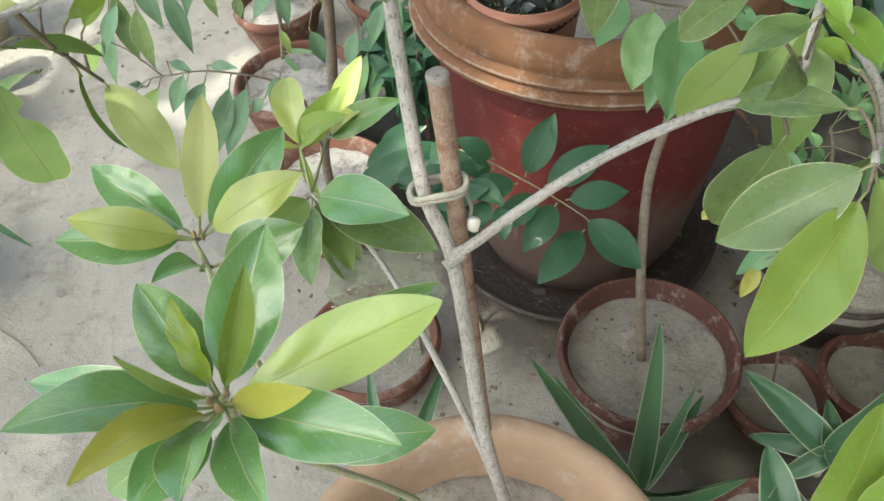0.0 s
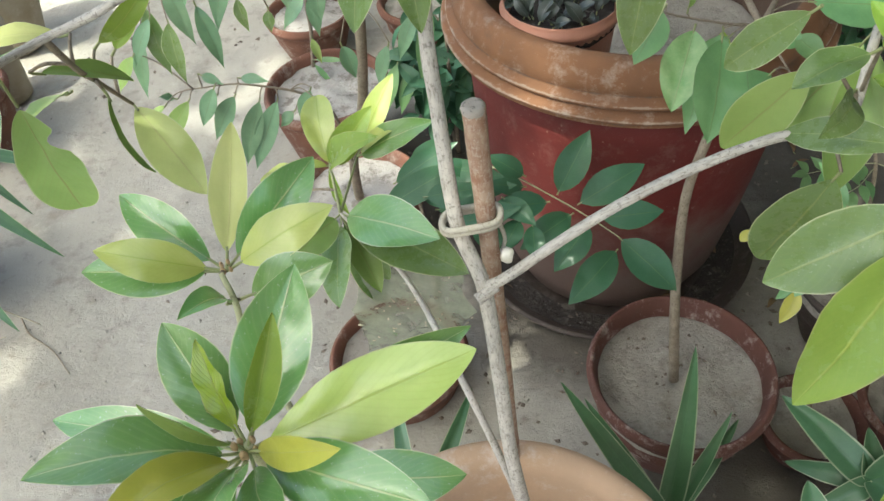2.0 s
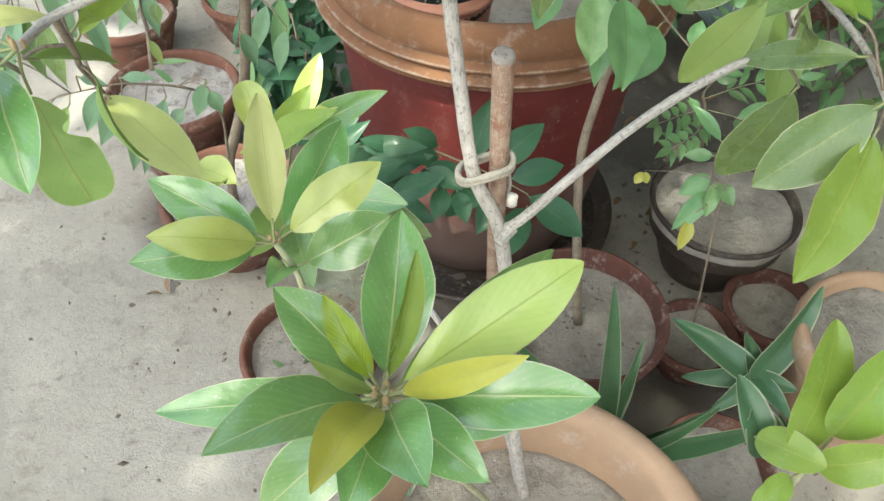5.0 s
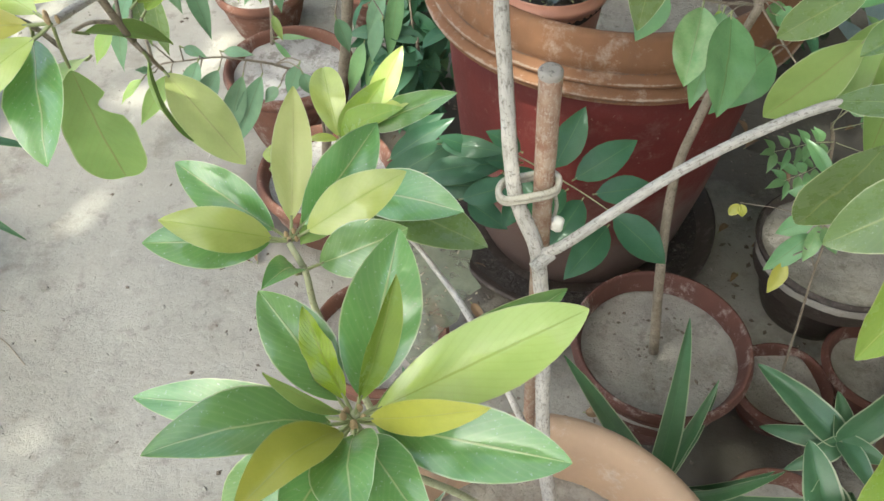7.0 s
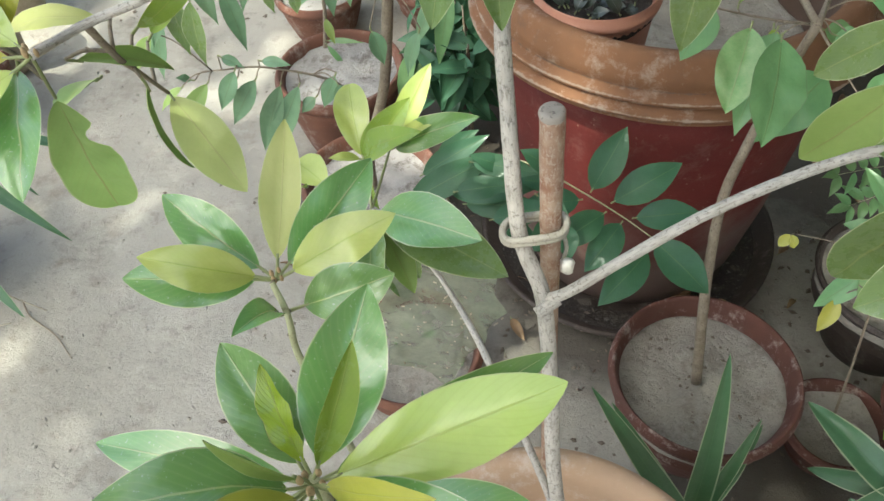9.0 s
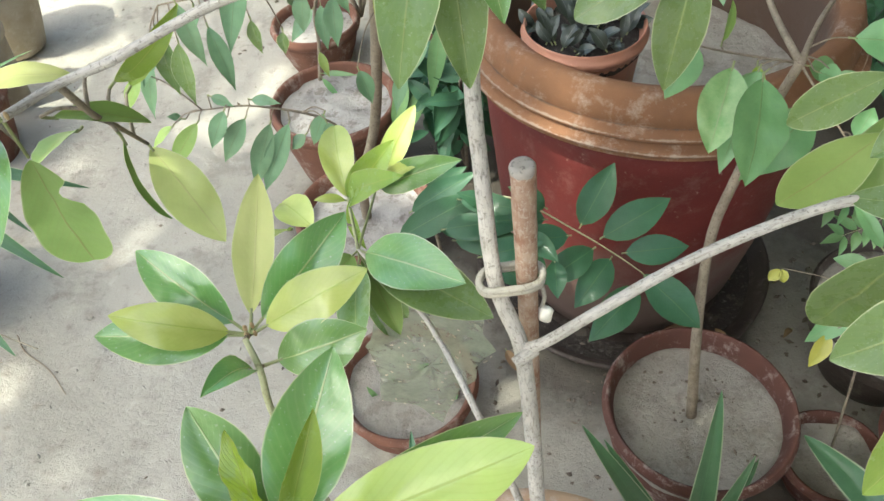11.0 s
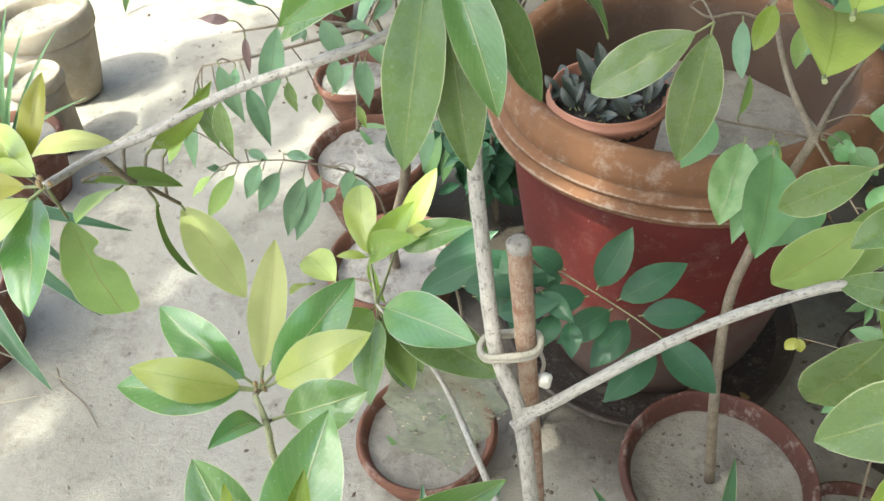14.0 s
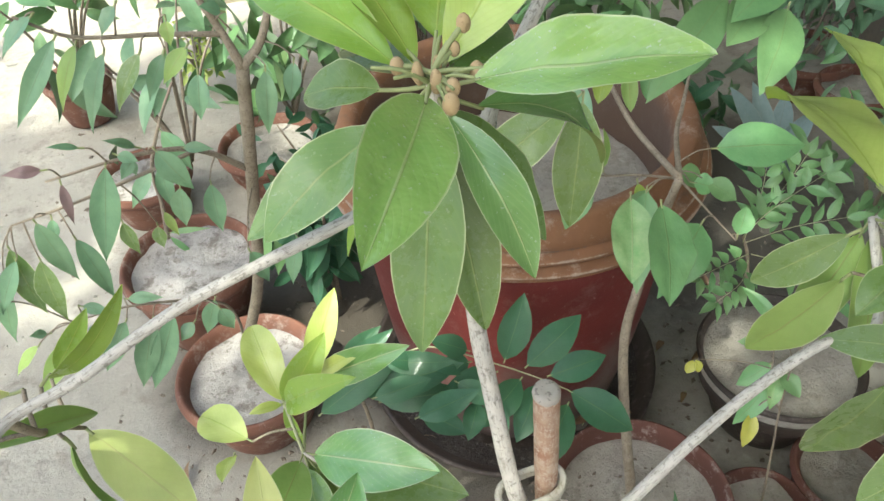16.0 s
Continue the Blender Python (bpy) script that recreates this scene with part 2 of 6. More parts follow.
def clay_material(name, base, deep, bloom=0.35, mud=0.0, grime=0.4, rough=0.85, ridges=(), grooves=(), outer=0.0):
    """Fired clay: blotched body, pale salt bloom, dark moist grime and pits."""
    m, nt, bsdf, out = nodes_of(name)
    co = nt.nodes.new("ShaderNodeTexCoord").outputs["Object"]
    big = noise_tex(nt, co, 7.0, 6.0, 0.65)
    fine = noise_tex(nt, co, 90.0, 5.0, 0.7)
    col = mix(nt, ramp(nt, big, [(0.35, (0.0,)), (0.68, (1.0,))]), base, deep)
    salt = ramp(nt, noise_tex(nt, co, 19.0, 9.0, 0.8), [(0.53, (0.0,)), (0.66, (1.0,))])
    col = mix(nt, calc(nt, "MULTIPLY", salt, bloom), col, (0.58, 0.52, 0.46))
    dirt = ramp(nt, noise_tex(nt, co, 11.0, 8.0, 0.8), [(0.56, (0.0,)), (0.75, (1.0,))])
    col = mix(nt, calc(nt, "MULTIPLY", dirt, grime), col, (0.10, 0.075, 0.06))
    pit = ramp(nt, fine, [(0.64, (0.0,)), (0.72, (1.0,))])
    col = mix(nt, calc(nt, "MULTIPLY", pit, 0.35), col, (0.5, 0.42, 0.34))
    if mud:
        # splashed mud and dust, ragged above
        sep = nt.nodes.new("ShaderNodeSeparateXYZ")
        nt.links.new(co, sep.inputs[0])
        splash = ramp(nt, calc(nt, "MULTIPLY_ADD", big, 0.5, sep.outputs[2]), [(mud, (1.0,)), (mud + 0.16, (0.0,))])
        col = mix(nt, calc(nt, "MULTIPLY", splash, 0.8), col, (0.135, 0.105, 0.085))
    if ridges or grooves:
        # salt worn onto the ridges, a darker line along each groove
        up = nt.nodes.new("ShaderNodeSeparateXYZ")
        nt.links.new(co, up.inputs[0])
        flat = add(nt, "CombineXYZ")
        nt.links.new(up.outputs[0], flat.inputs[0])
        nt.links.new(up.outputs[1], flat.inputs[1])
        reach = nt.nodes.new("ShaderNodeVectorMath")
        reach.operation = "LENGTH"
        nt.links.new(flat.outputs[0], reach.inputs[0])
        outside = calc(nt, "GREATER_THAN", reach.outputs["Value"], outer)
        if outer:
            # inner wall darkened below the lip: moist dirt, and its shade painted in
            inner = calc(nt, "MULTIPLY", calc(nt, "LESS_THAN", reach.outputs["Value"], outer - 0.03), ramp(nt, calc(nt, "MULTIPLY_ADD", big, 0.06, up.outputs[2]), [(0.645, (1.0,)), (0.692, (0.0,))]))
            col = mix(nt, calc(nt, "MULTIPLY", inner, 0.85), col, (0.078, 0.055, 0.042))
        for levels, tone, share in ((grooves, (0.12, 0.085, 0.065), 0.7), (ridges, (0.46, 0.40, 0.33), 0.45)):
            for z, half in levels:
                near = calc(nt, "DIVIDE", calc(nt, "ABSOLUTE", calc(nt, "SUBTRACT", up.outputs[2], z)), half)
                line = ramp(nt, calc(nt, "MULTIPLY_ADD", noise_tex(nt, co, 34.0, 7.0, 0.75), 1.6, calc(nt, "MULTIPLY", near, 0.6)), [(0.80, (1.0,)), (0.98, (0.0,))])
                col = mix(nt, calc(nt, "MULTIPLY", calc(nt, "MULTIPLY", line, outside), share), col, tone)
    nt.links.new(col, bsdf.inputs["Base Color"])
    bsdf.inputs["Roughness"].default_value = rough
    bump(nt, bsdf, calc(nt, "MULTIPLY_ADD", fine, 0.6, big), 0.5, 0.003)
    return m


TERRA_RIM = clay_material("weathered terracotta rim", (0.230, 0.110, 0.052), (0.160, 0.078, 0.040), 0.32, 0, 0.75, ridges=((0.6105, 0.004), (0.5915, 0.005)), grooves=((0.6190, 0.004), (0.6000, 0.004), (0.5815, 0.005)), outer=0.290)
RED_PAINT = clay_material("faded red paint on clay", (0.135, 0.0165, 0.013), (0.095, 0.0125, 0.0105), 0.07, 0.42, 0.4, 0.75)
TERRA = clay_material("terracotta", (0.175, 0.076, 0.047), (0.110, 0.051, 0.036), 0.35, 0, 0.7)
REDCLAY = clay_material("red oxide clay", (0.125, 0.050, 0.036), (0.082, 0.036, 0.028), 0.55, 0, 0.6)
PALECLAY = clay_material("pale sandy clay", (0.46, 0.31, 0.195), (0.37, 0.255, 0.17), 0.5, 0, 0.3)
PLASTIC = clay_material("terracotta coloured plastic", (0.46, 0.22, 0.15), (0.40, 0.19, 0.13), 0.12, 0, 0.12, 0.5)
DARKPOT = clay_material("dusty dark plastic", (0.060, 0.045, 0.037), (0.040, 0.032, 0.027), 0.15, 0, 0.3, 0.6)
CEMENT = clay_material("stained grey cement", (0.40, 0.36, 0.29), (0.29, 0.24, 0.165), 0.35, 0, 0.35)


def sand_material(name, base, deep, scale=1.0, shaded_spots=None, patch=0.3):
    m, nt, bsdf, out = nodes_of(name)
    co = nt.nodes.new("ShaderNodeTexCoord").outputs["Object"]
    big = noise_tex(nt, co, 2.3 * scale, 8.0, 0.6)
    mid = noise_tex(nt, co, 22.0 * scale, 8.0, 0.7)
    fine = noise_tex(nt, co, 260.0, 4.0, 0.7)
    col = mix(nt, ramp(nt, big, [(0.35, (0.0,)), (0.7, (1.0,))]), base, deep)
    col = mix(nt, calc(nt, "MULTIPLY", ramp(nt, mid, [(0.55, (0.0,)), (0.72, (1.0,))]), 0.5), col, (0.17, 0.145, 0.12))
    col = mix(nt, calc(nt, "MULTIPLY", ramp(nt, mid, [(0.28, (1.0,)), (0.42, (0.0,))]), 0.35), col, (0.56, 0.53, 0.48))
    col = mix(nt, calc(nt, "MULTIPLY", ramp(nt, fine, [(0.62, (0.0,)), (0.7, (1.0,))]), 0.35), col, (0.14, 0.12, 0.1))
    # trodden dark stains with ragged edges, and pale dusty scuffs
    stain = ramp(nt, noise_tex(nt, co, 5.5 * scale, 12.0, 0.72), [(0.53, (0.0,)), (0.60, (1.0,))])
    col = mix(nt, calc(nt, "MULTIPLY", stain, patch), col, (0.15, 0.13, 0.105))
    scuff = ramp(nt, noise_tex(nt, co, 9.0 * scale, 10.0, 0.7), [(0.62, (0.0,)), (0.68, (1.0,))])
    col = mix(nt, calc(nt, "MULTIPLY", scuff, 0.5 * patch), col, (0.62, 0.59, 0.53))
    for (px, py), reach in shaded_spots or ():
        # darker brown earth round the pots, with the shade there painted into the colour
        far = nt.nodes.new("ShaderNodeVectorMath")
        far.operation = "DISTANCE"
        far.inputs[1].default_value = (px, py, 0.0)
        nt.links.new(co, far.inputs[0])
        shade_fac = ramp(nt, calc(nt, "ADD", calc(nt, "DIVIDE", far.outputs["Value"], reach), calc(nt, "MULTIPLY", mid, 0.35)), [(0.75, (1.0,)), (1.2, (0.0,))])
        col = mix(nt, calc(nt, "MULTIPLY", shade_fac, 0.85), col, (0.072, 0.060, 0.047))
    nt.links.new(col, bsdf.inputs["Base Color"])
    bsdf.inputs["Roughness"].default_value = 0.95
    bump(nt, bsdf, calc(nt, "MULTIPLY_ADD", fine, 0.25, calc(nt, "ADD", mid, calc(nt, "MULTIPLY", big, 2.0))), 0.7, 0.011)
    return m


# the listed spots paint the shade among pots and bushes into the earth
GROUND = sand_material("dry sandy earth", (0.40, 0.382, 0.33), (0.305, 0.288, 0.247), shaded_spots=(((0.20, 1.05), 0.42), ((0.42, 0.60), 0.30), ((0.12, 1.35), 0.5), ((-0.35, 1.3), 0.3), ((-0.12, 1.50), 0.34), ((0.5, 2.3), 0.9), ((0.85, 1.6), 0.7)))
POTSAND = sand_material("pale pot sand", (0.40, 0.375, 0.33), (0.27, 0.25, 0.215), 4.0, patch=0.35)
WHITESAND = sand_material("white pot sand", (0.45, 0.43, 0.40), (0.27, 0.255, 0.235), 4.0, patch=0.7)
PLASTER = sand_material("weathered plaster", (0.24, 0.21, 0.17), (0.17, 0.15, 0.12))
LITTER = sand_material("brown leaf grit", (0.20, 0.165, 0.13), (0.12, 0.095, 0.075), 4.0)
DARKSOIL = sand_material("dark moist soil", (0.04, 0.033, 0.028), (0.025, 0.02, 0.018), 4.0)

# ---- builders ----
def thing(name, at, label, category, group="", kind=""):
    ob = new(name)
    ob.empty_display_size = 0.02
    ob.location = at
    return tagged(ob, label, category, group, kind)


def part(name, bm, material, parent, label="", at=None, smooth=True):
    """Links a bmesh, given in world metres, as one mesh under its thing; at: its own origin."""
    me = bpy.data.meshes.new(name)
    bm.to_mesh(me)
    bm.free()
    for m in material if isinstance(material, (tuple, list)) else (material,):
        me.materials.append(m)
    if smooth:
        me.shade_smooth()
    ob = new(name, me)
    if parent is not None:
        root = Vector(parent.location) if parent.parent is None else Vector(parent.parent.location) + Vector(parent.location)
        me.transform(Matrix.Translation(-root))
        ob.parent = parent
    if label:
        ob["label"] = label
    return ob


def curve_points(pts, n=8):
    """Catmull-Rom through the points."""
    p = [Vector(q) for q in pts]
    p = [2 * p[0] - p[1]] + p + [2 * p[-1] - p[-2]]
    res = []
    for i in range(1, len(p) - 2):
        for k in range(n):
            t = k / n
            res.append(0.5 * (2 * p[i] + (p[i + 1] - p[i - 1]) * t + (2 * p[i - 1] - 5 * p[i] + 4 * p[i + 1] - p[i + 2]) * t * t
                              + (3 * p[i] - p[i - 1] - 3 * p[i + 1] + p[i + 2]) * t ** 3))
    res.append(p[-2])
    return res


def tube(bm, pts, r0, r1, sides=10, n=8, rough=0.06, cap=True, mat=0):
    """A tapering round stem along a smooth line, slightly uneven."""
    line = curve_points(pts, n)
    uv = bm.loops.layers.uv.verify()
    rings, dist = [], 0.0
    side = None
    for i, c in enumerate(line):
        d = (line[min(i + 1, len(line) - 1)] - line[max(i - 1, 0)]).normalized()
        if side is None:
            side = d.cross(Vector((0.3, 0.9, 0.2))).normalized()
        side = (side - d * side.dot(d)).normalized()
        up = d.cross(side)
        f = i / (len(line) - 1)
        r = r0 + (r1 - r0) * f
        ring = []
        for k in range(sides):
            a = 2 * math.pi * k / sides
            w = r * (1 + rough * noise.noise(Vector((c.x * 60 + 3 * math.cos(a), c.y * 60 + 3 * math.sin(a), c.z * 60))))
            ring.append(bm.verts.new(c + w * (math.cos(a) * side + math.sin(a) * up)))
        if i:
            dist += (c - line[i - 1]).length
        rings.append((ring, dist))
    for (a, da), (b, db) in zip(rings, rings[1:]):
        for k in range(sides):
            f = bm.faces.new((a[k], a[(k + 1) % sides], b[(k + 1) % sides], b[k]))
            f.material_index = mat
            for lp, (u, w) in zip(f.loops, ((k, da), (k + 1, da), (k + 1, db), (k, db))):
                lp[uv].uv = (u / sides, w * 20)
    if cap:
        for ring, _ in (rings[0], rings[-1]):
            f = bm.faces.new(ring)
            f.material_index = mat
    return line


WOOD, NODES = {}, {}


def stem(parent, name, pts, r0, r1, material, label="", sides=10, n=8, rough=0.06):
    bm = bmesh.new()
    WOOD.setdefault(parent.name, []).extend(curve_points(pts, n))
    tube(bm, pts, r0, r1, sides, n, rough)
    bmesh.ops.recalc_face_normals(bm, faces=bm.faces)
    return part(name, bm, material, parent, label)


def blade(bm, origin, axis, normal, length, width, bend=0.06, fold=12.0, wave=0.0, bite=0, nu=14, nv=6, base_pow=0.62, tip_pow=0.62, seed=0.0, twist=0.0, thick=0.0005):
    """A leaf blade with upper and lower skin: elliptic outline, keeled along the midrib, arched along its length."""
    uv = bm.loops.layers.uv.verify()
    side = normal.cross(axis).normalized()
    peak = (base_pow / (base_pow + tip_pow))
    top_w = peak ** base_pow * (1 - peak) ** tip_pow
    tan = math.tan(radians(fold))
    skins = []
    for layer in (0, 1):
        rows = []
        for i in range(nu + 1):
            s = i / nu
            s = 0.5 - 0.5 * math.cos(math.pi * s) if nu > 8 else s
            hw = 0.5 * width * max(s, 0.0) ** base_pow * max(1 - s, 0.0) ** tip_pow / top_w
            if bite and 0.22 < s < 0.38:
                cut = 1 - 0.62 * math.sin(math.pi * (s - 0.22) / 0.16) ** 0.7
            else:
                cut = 1.0
            row = []
            for j in range(nv + 1):
                v = 2 * j / nv - 1
                y = v * hw * (cut if v > 0 else 1.0)
                z = bend * length * 4 * s * (1 - s) + abs(y) * tan - 0.25 * width * tan * (1 - abs(v)) * 0.3
                z += wave * width * abs(v) ** 2 * math.sin(s * 17 + seed * 9 + (1.3 if v > 0 else 0)) * math.sin(math.pi * s)
                z += 0.02 * width * noise.noise(Vector((s * 5 + seed * 7.7, v * 1.5, seed))) * math.sin(math.pi * s) * 4
                a = twist * (s - 0.5)
                yy, zz = y * math.cos(a) - z * math.sin(a), y * math.sin(a) + z * math.cos(a)
                p = origin + axis * (s * length) + side * yy + normal * (zz - layer * thick)
                row.append(p)
            rows.append(row)
        skins.append(rows)
    grid = []
    for layer, rows in enumerate(skins):
        vs = []
        for i, row in enumerate(rows):
            if i in (0, nu):
                q = bm.verts.new(row[nv // 2]) if layer == 0 else None
                vs.append([q] * (nv + 1) if q else grid[0][i])
            else:
                vs.append([bm.verts.new(p) if layer == 0 or 0 < j < nv else grid[0][i][j] for j, p in enumerate(row)])
        grid.append(vs)
    for layer, vs in enumerate(grid):
        for i in range(nu):
            for j in range(nv):
                quad = [(vs[i][j], i, j), (vs[i + 1][j], i + 1, j), (vs[i + 1][j + 1], i + 1, j + 1), (vs[i][j + 1], i, j + 1)]
                seen, face = set(), []
                for q in quad:
                    if q[0] not in seen:
                        seen.add(q[0])
                        face.append(q)
                if len(face) < 3:
                    continue
                if layer == 0:
                    face.reverse()
                tris = [face] if len(face) == 3 else ([face[:3], [face[0], face[2], face[3]]] if layer == 1 else [[face[0], face[1], face[3]], face[1:]])
                for tri in tris:
                    f = bm.faces.new([q[0] for q in tri])
                    f.material_index = layer
                    for lp, q in zip(f.loops, tri):
                        lp[uv].uv = (q[1] / nu, q[2] / nv)
    # the margin is a crisp edge between the two skins
    for i in range(nu):
        for j in (0, nv):
            e = bm.edges.get((grid[0][i][j], grid[0][i + 1][j]))
            if e:
                e.smooth = False


VIEW = Vector((0.02, -0.62, 0.78))


def leaf(plant, node, tip, width, skin, turn=0.0, bend=0.06, fold=12.0, petiole=0.014, wave=0.02, bite=0, facing=VIEW, base_pow=0.82, tip_pow=0.88, name="leaf", fine=True):
    """One leaf from its node to its tip; turn: degrees by which its face is rolled about its own length."""
    node, tip = Vector(node), Vector(tip)
    axis = (tip - node).normalized()
    full = (tip - node).length
    n = facing - axis * facing.dot(axis)
    n = (Matrix.Rotation(radians(turn), 3, axis) @ n).normalized()
    start = node + axis * petiole
    bm = bmesh.new()
    leaf.count += 1
    NODES.setdefault(plant.name, []).append(node)
    blade(bm, start, axis, n, full - petiole, width, bend, fold, wave, bite, (44 if bite else 16) if fine else 8, 6 if fine else 4, base_pow, tip_pow, seed=leaf.count * 0.618)
    if petiole > 0.002:
        tube(bm, [node, node + axis * petiole * 0.5 - n * petiole * 0.08, start + axis * 0.004 - n * 0.0004], 0.0014, 0.0011, 6, 3, 0, mat=2)
    return part(name, bm, (*skin, PETIOLE), plant)


leaf.count = 0


def lathe(bm, profile, segs=72, centre=(0, 0, 0), wobble=0.0, mat=0, seed=0.0, flutes=0):
    """Turns (radius, height) pairs round the upright axis."""
    c = Vector(centre)
    rings = []
    for r, z in profile:
        ring = []
        for k in range(segs):
            a = 2 * math.pi * k / segs
            w = 1 + wobble * noise.noise(Vector((math.cos(a) * 1.5 + seed, math.sin(a) * 1.5, z * 6)))
            w += 0.0035 * math.cos(flutes * a) if flutes else 0.0
            ring.append(bm.verts.new(c + Vector((r * w * math.cos(a), r * w * math.sin(a), z))))
        rings.append(ring)
    for a, b in zip(rings, rings[1:]):
        for k in range(segs):
            bm.faces.new((a[k], a[(k + 1) % segs], b[(k + 1) % segs], b[k])).material_index = mat
    return rings


def clay_pot(name, centre, radius, height, lip, material, label, wall=0.016, soil=0.03, foot=0.68, rim_material=None, bands=0, category="plant pot", soil_material=None, group="", drop=None, flutes=0, swell=0.9):
    """A flower pot: flared body on a foot, rolled lip, hollow inside, filled with soil as a thing of its own."""
    x, y = centre
    if drop is None:
        drop = FLOOR
        height -= FLOOR
    ob = thing(name, (x, y, drop), label, category, group)
    h, r = height, radius
    rim_low = h - lip
    body_r = r - (0.10 * lip if bands == 0 else 0.014)
    bm = bmesh.new()
    prof = [(0.001, 0.0), (foot * r - 0.008, 0.0), (foot * r, 0.006)]
    for i in range(1, 9):
        t = i / 8
        prof.append((foot * r + (body_r - 0.004 - foot * r) * (t ** swell), 0.006 + (rim_low - 0.006) * t))
    prof += [(body_r - wall, rim_low + 0.004)]
    inner = [(body_r - wall, rim_low + 0.004), (body_r - wall - 0.002, h - soil - 0.03)]
    lathe(bm, prof + inner[1:], flutes * 6 or 72, (x, y, drop), 0.002 if flutes else 0.012, seed=x * 9, flutes=flutes)
    body = part("body", bm, material, ob)
    bm = bmesh.new()
    lp = [(body_r - wall - 0.004, h - soil - 0.05), (body_r - wall - 0.005, h - lip * 0.92), (r - wall * 1.25, h - lip * 0.4), (r - wall * 1.05, h - 0.006), (r - wall * 0.75, h - 0.001), (r - wall * 0.4, h), (r - 0.003, h - 0.004), (r, h - 0.012)]
    if bands:
        lp = lp[:-2] + [(r - 0.012, h - 0.004), (r - 0.008, h - 0.012), (r - 0.002, h - lip * 0.28), (r + 0.001, h - lip * 0.44), (r - 0.003, h - lip * 0.49), (r - 0.001, h - lip * 0.52),
                        (r + 0.009, h - lip * 0.55), (r + 0.013, h - lip * 0.60), (r + 0.011, h - lip * 0.65), (r + 0.004, h - lip * 0.68), (r + 0.005, h - lip * 0.71),
                        (r + 0.017, h - lip * 0.74), (r + 0.022, h - lip * 0.79), (r + 0.019, h - lip * 0.84), (r + 0.010, h - lip * 0.87), (r + 0.012, h - lip * 0.90), (r + 0.014, h - lip * 0.93), (r - 0.010, h - lip * 0.985)]
    else:
        lp += [(r + 0.002, h - lip * 0.5), (r - 0.001, h - lip * 0.85), (r - 0.006, h - lip)]
    lp += [(body_r - (0.014 if flutes else 0.006), h - lip - 0.002)]
    lathe(bm, lp, 96, centre=(x, y, drop), wobble=0.008, seed=x * 7 + 2)
    part("rim", bm, rim_material or material, ob)
    soil_bed((x, y, drop + h - soil), r - wall * 1.2, soil_material or POTSAND, "dry pale sandy soil filling the " + name.replace("_", " "))
    return ob


def soil_bed(at, radius, material, label, rough=0.0042):
    bm = bmesh.new()
    rings = []
    top = bm.verts.new(Vector(at))
    for i in range(1, 13):
        rr = radius * i / 12
        rings.append([bm.verts.new(Vector(at) + Vector((rr * math.cos(2 * math.pi * k / 40), rr * math.sin(2 * math.pi * k / 40),
                      rough * 2.2 * noise.noise(Vector((at[0] * 31 + rr * 25 * math.cos(2 * math.pi * k / 40), rr * 25 * math.sin(2 * math.pi * k / 40), at[1] * 17))) + (0.004 if i == 12 else 0)))) for k in range(40)])
    low = [bm.verts.new(v.co - Vector((0, 0, 0.02))) for v in rings[-1]]
    rings.append(low)
    for k in range(40):
        bm.faces.new((top, rings[0][k], rings[0][(k + 1) % 40]))
    for a, b in zip(rings, rings[1:]):
        for k in range(40):
            bm.faces.new((a[k], b[k], b[(k + 1) % 40], a[(k + 1) % 40]))
    ob = part("pot_soil", bm, material, None)
    return tagged(ob, label, "soil")


def sprig(plant, pts, pairs, length, width, skin, spread=1.0):
    """A thin stalk with leaflets in pairs and one at its end."""
    stalk = stem(plant, "stalk", pts, 0.0011, 0.0006, GREENSTEM, "", 5, 5)
    line = curve_points(pts, 12)
    rnd = random.Random(int(abs(pts[0][0] * 9e3 + pts[-1][1] * 7e3)))
    for i in range(1, pairs + 1):
        k = int((len(line) - 2) * (0.15 + 0.85 * i / pairs))
        d = (line[k + 1] - line[k]).normalized()
        side = VIEW.cross(d).normalized()
        for s in ((1, -1) if i < pairs else (0, 1, -1)):
            ln = length * rnd.uniform(0.75, 1.1)
            way = (d * (0.75 if s else 1.0) + side * s * spread + VIEW * rnd.uniform(-0.25, 0.25)).normalized()
            leaf(stalk, line[k], line[k] + way * ln, width * rnd.uniform(0.85, 1.15), skin, rnd.uniform(-25, 25), 0.08, 10, 0.002, fine=False, name="leaflet", tip_pow=1.4)



def twiglets(plant, reach, radius=0.0009):
    """Thin twigs from the wood of a plant to the leaves that stand clear of it."""
    wood = list(WOOD[plant.name])
    for node in NODES[plant.name]:
        near = min(wood, key=lambda p: (p - node).length)
        gap = (near - node).length
        if 0.006 < gap < reach:
            stem(plant, "twig", [near, near.lerp(node, 0.55) + Vector((0, 0, 0.12 * gap)), node], radius * 1.3, radius, TWIGBARK, "", 5, 4, 0.08)


# ---- ground ----
FLOOR = 0.0
bm = bmesh.new()
cells = 120
xs = [-3.2 + 5.6 * i / cells for i in range(cells + 1)]
ys = [-1.2 + 5.0 * j / cells for j in range(cells + 1)]
xs = [-60.0, -25.0, -10.0] + xs + [10.0, 25.0, 60.0]
ys = [-60.0, -20.0, -6.0] + ys + [12.0, 30.0, 80.0]
vs = [[bm.verts.new((x, y, FLOOR + 0.012 * noise.noise(Vector((x * 3, y * 3, 0))) + 0.006 * noise.noise(Vector((x * 11, y * 11, 4))))) for x in xs] for y in ys]
for j in range(len(ys) - 1):
    for i in range(len(xs) - 1):
        bm.faces.new((vs[j][i], vs[j][i + 1], vs[j + 1][i + 1], vs[j + 1][i]))
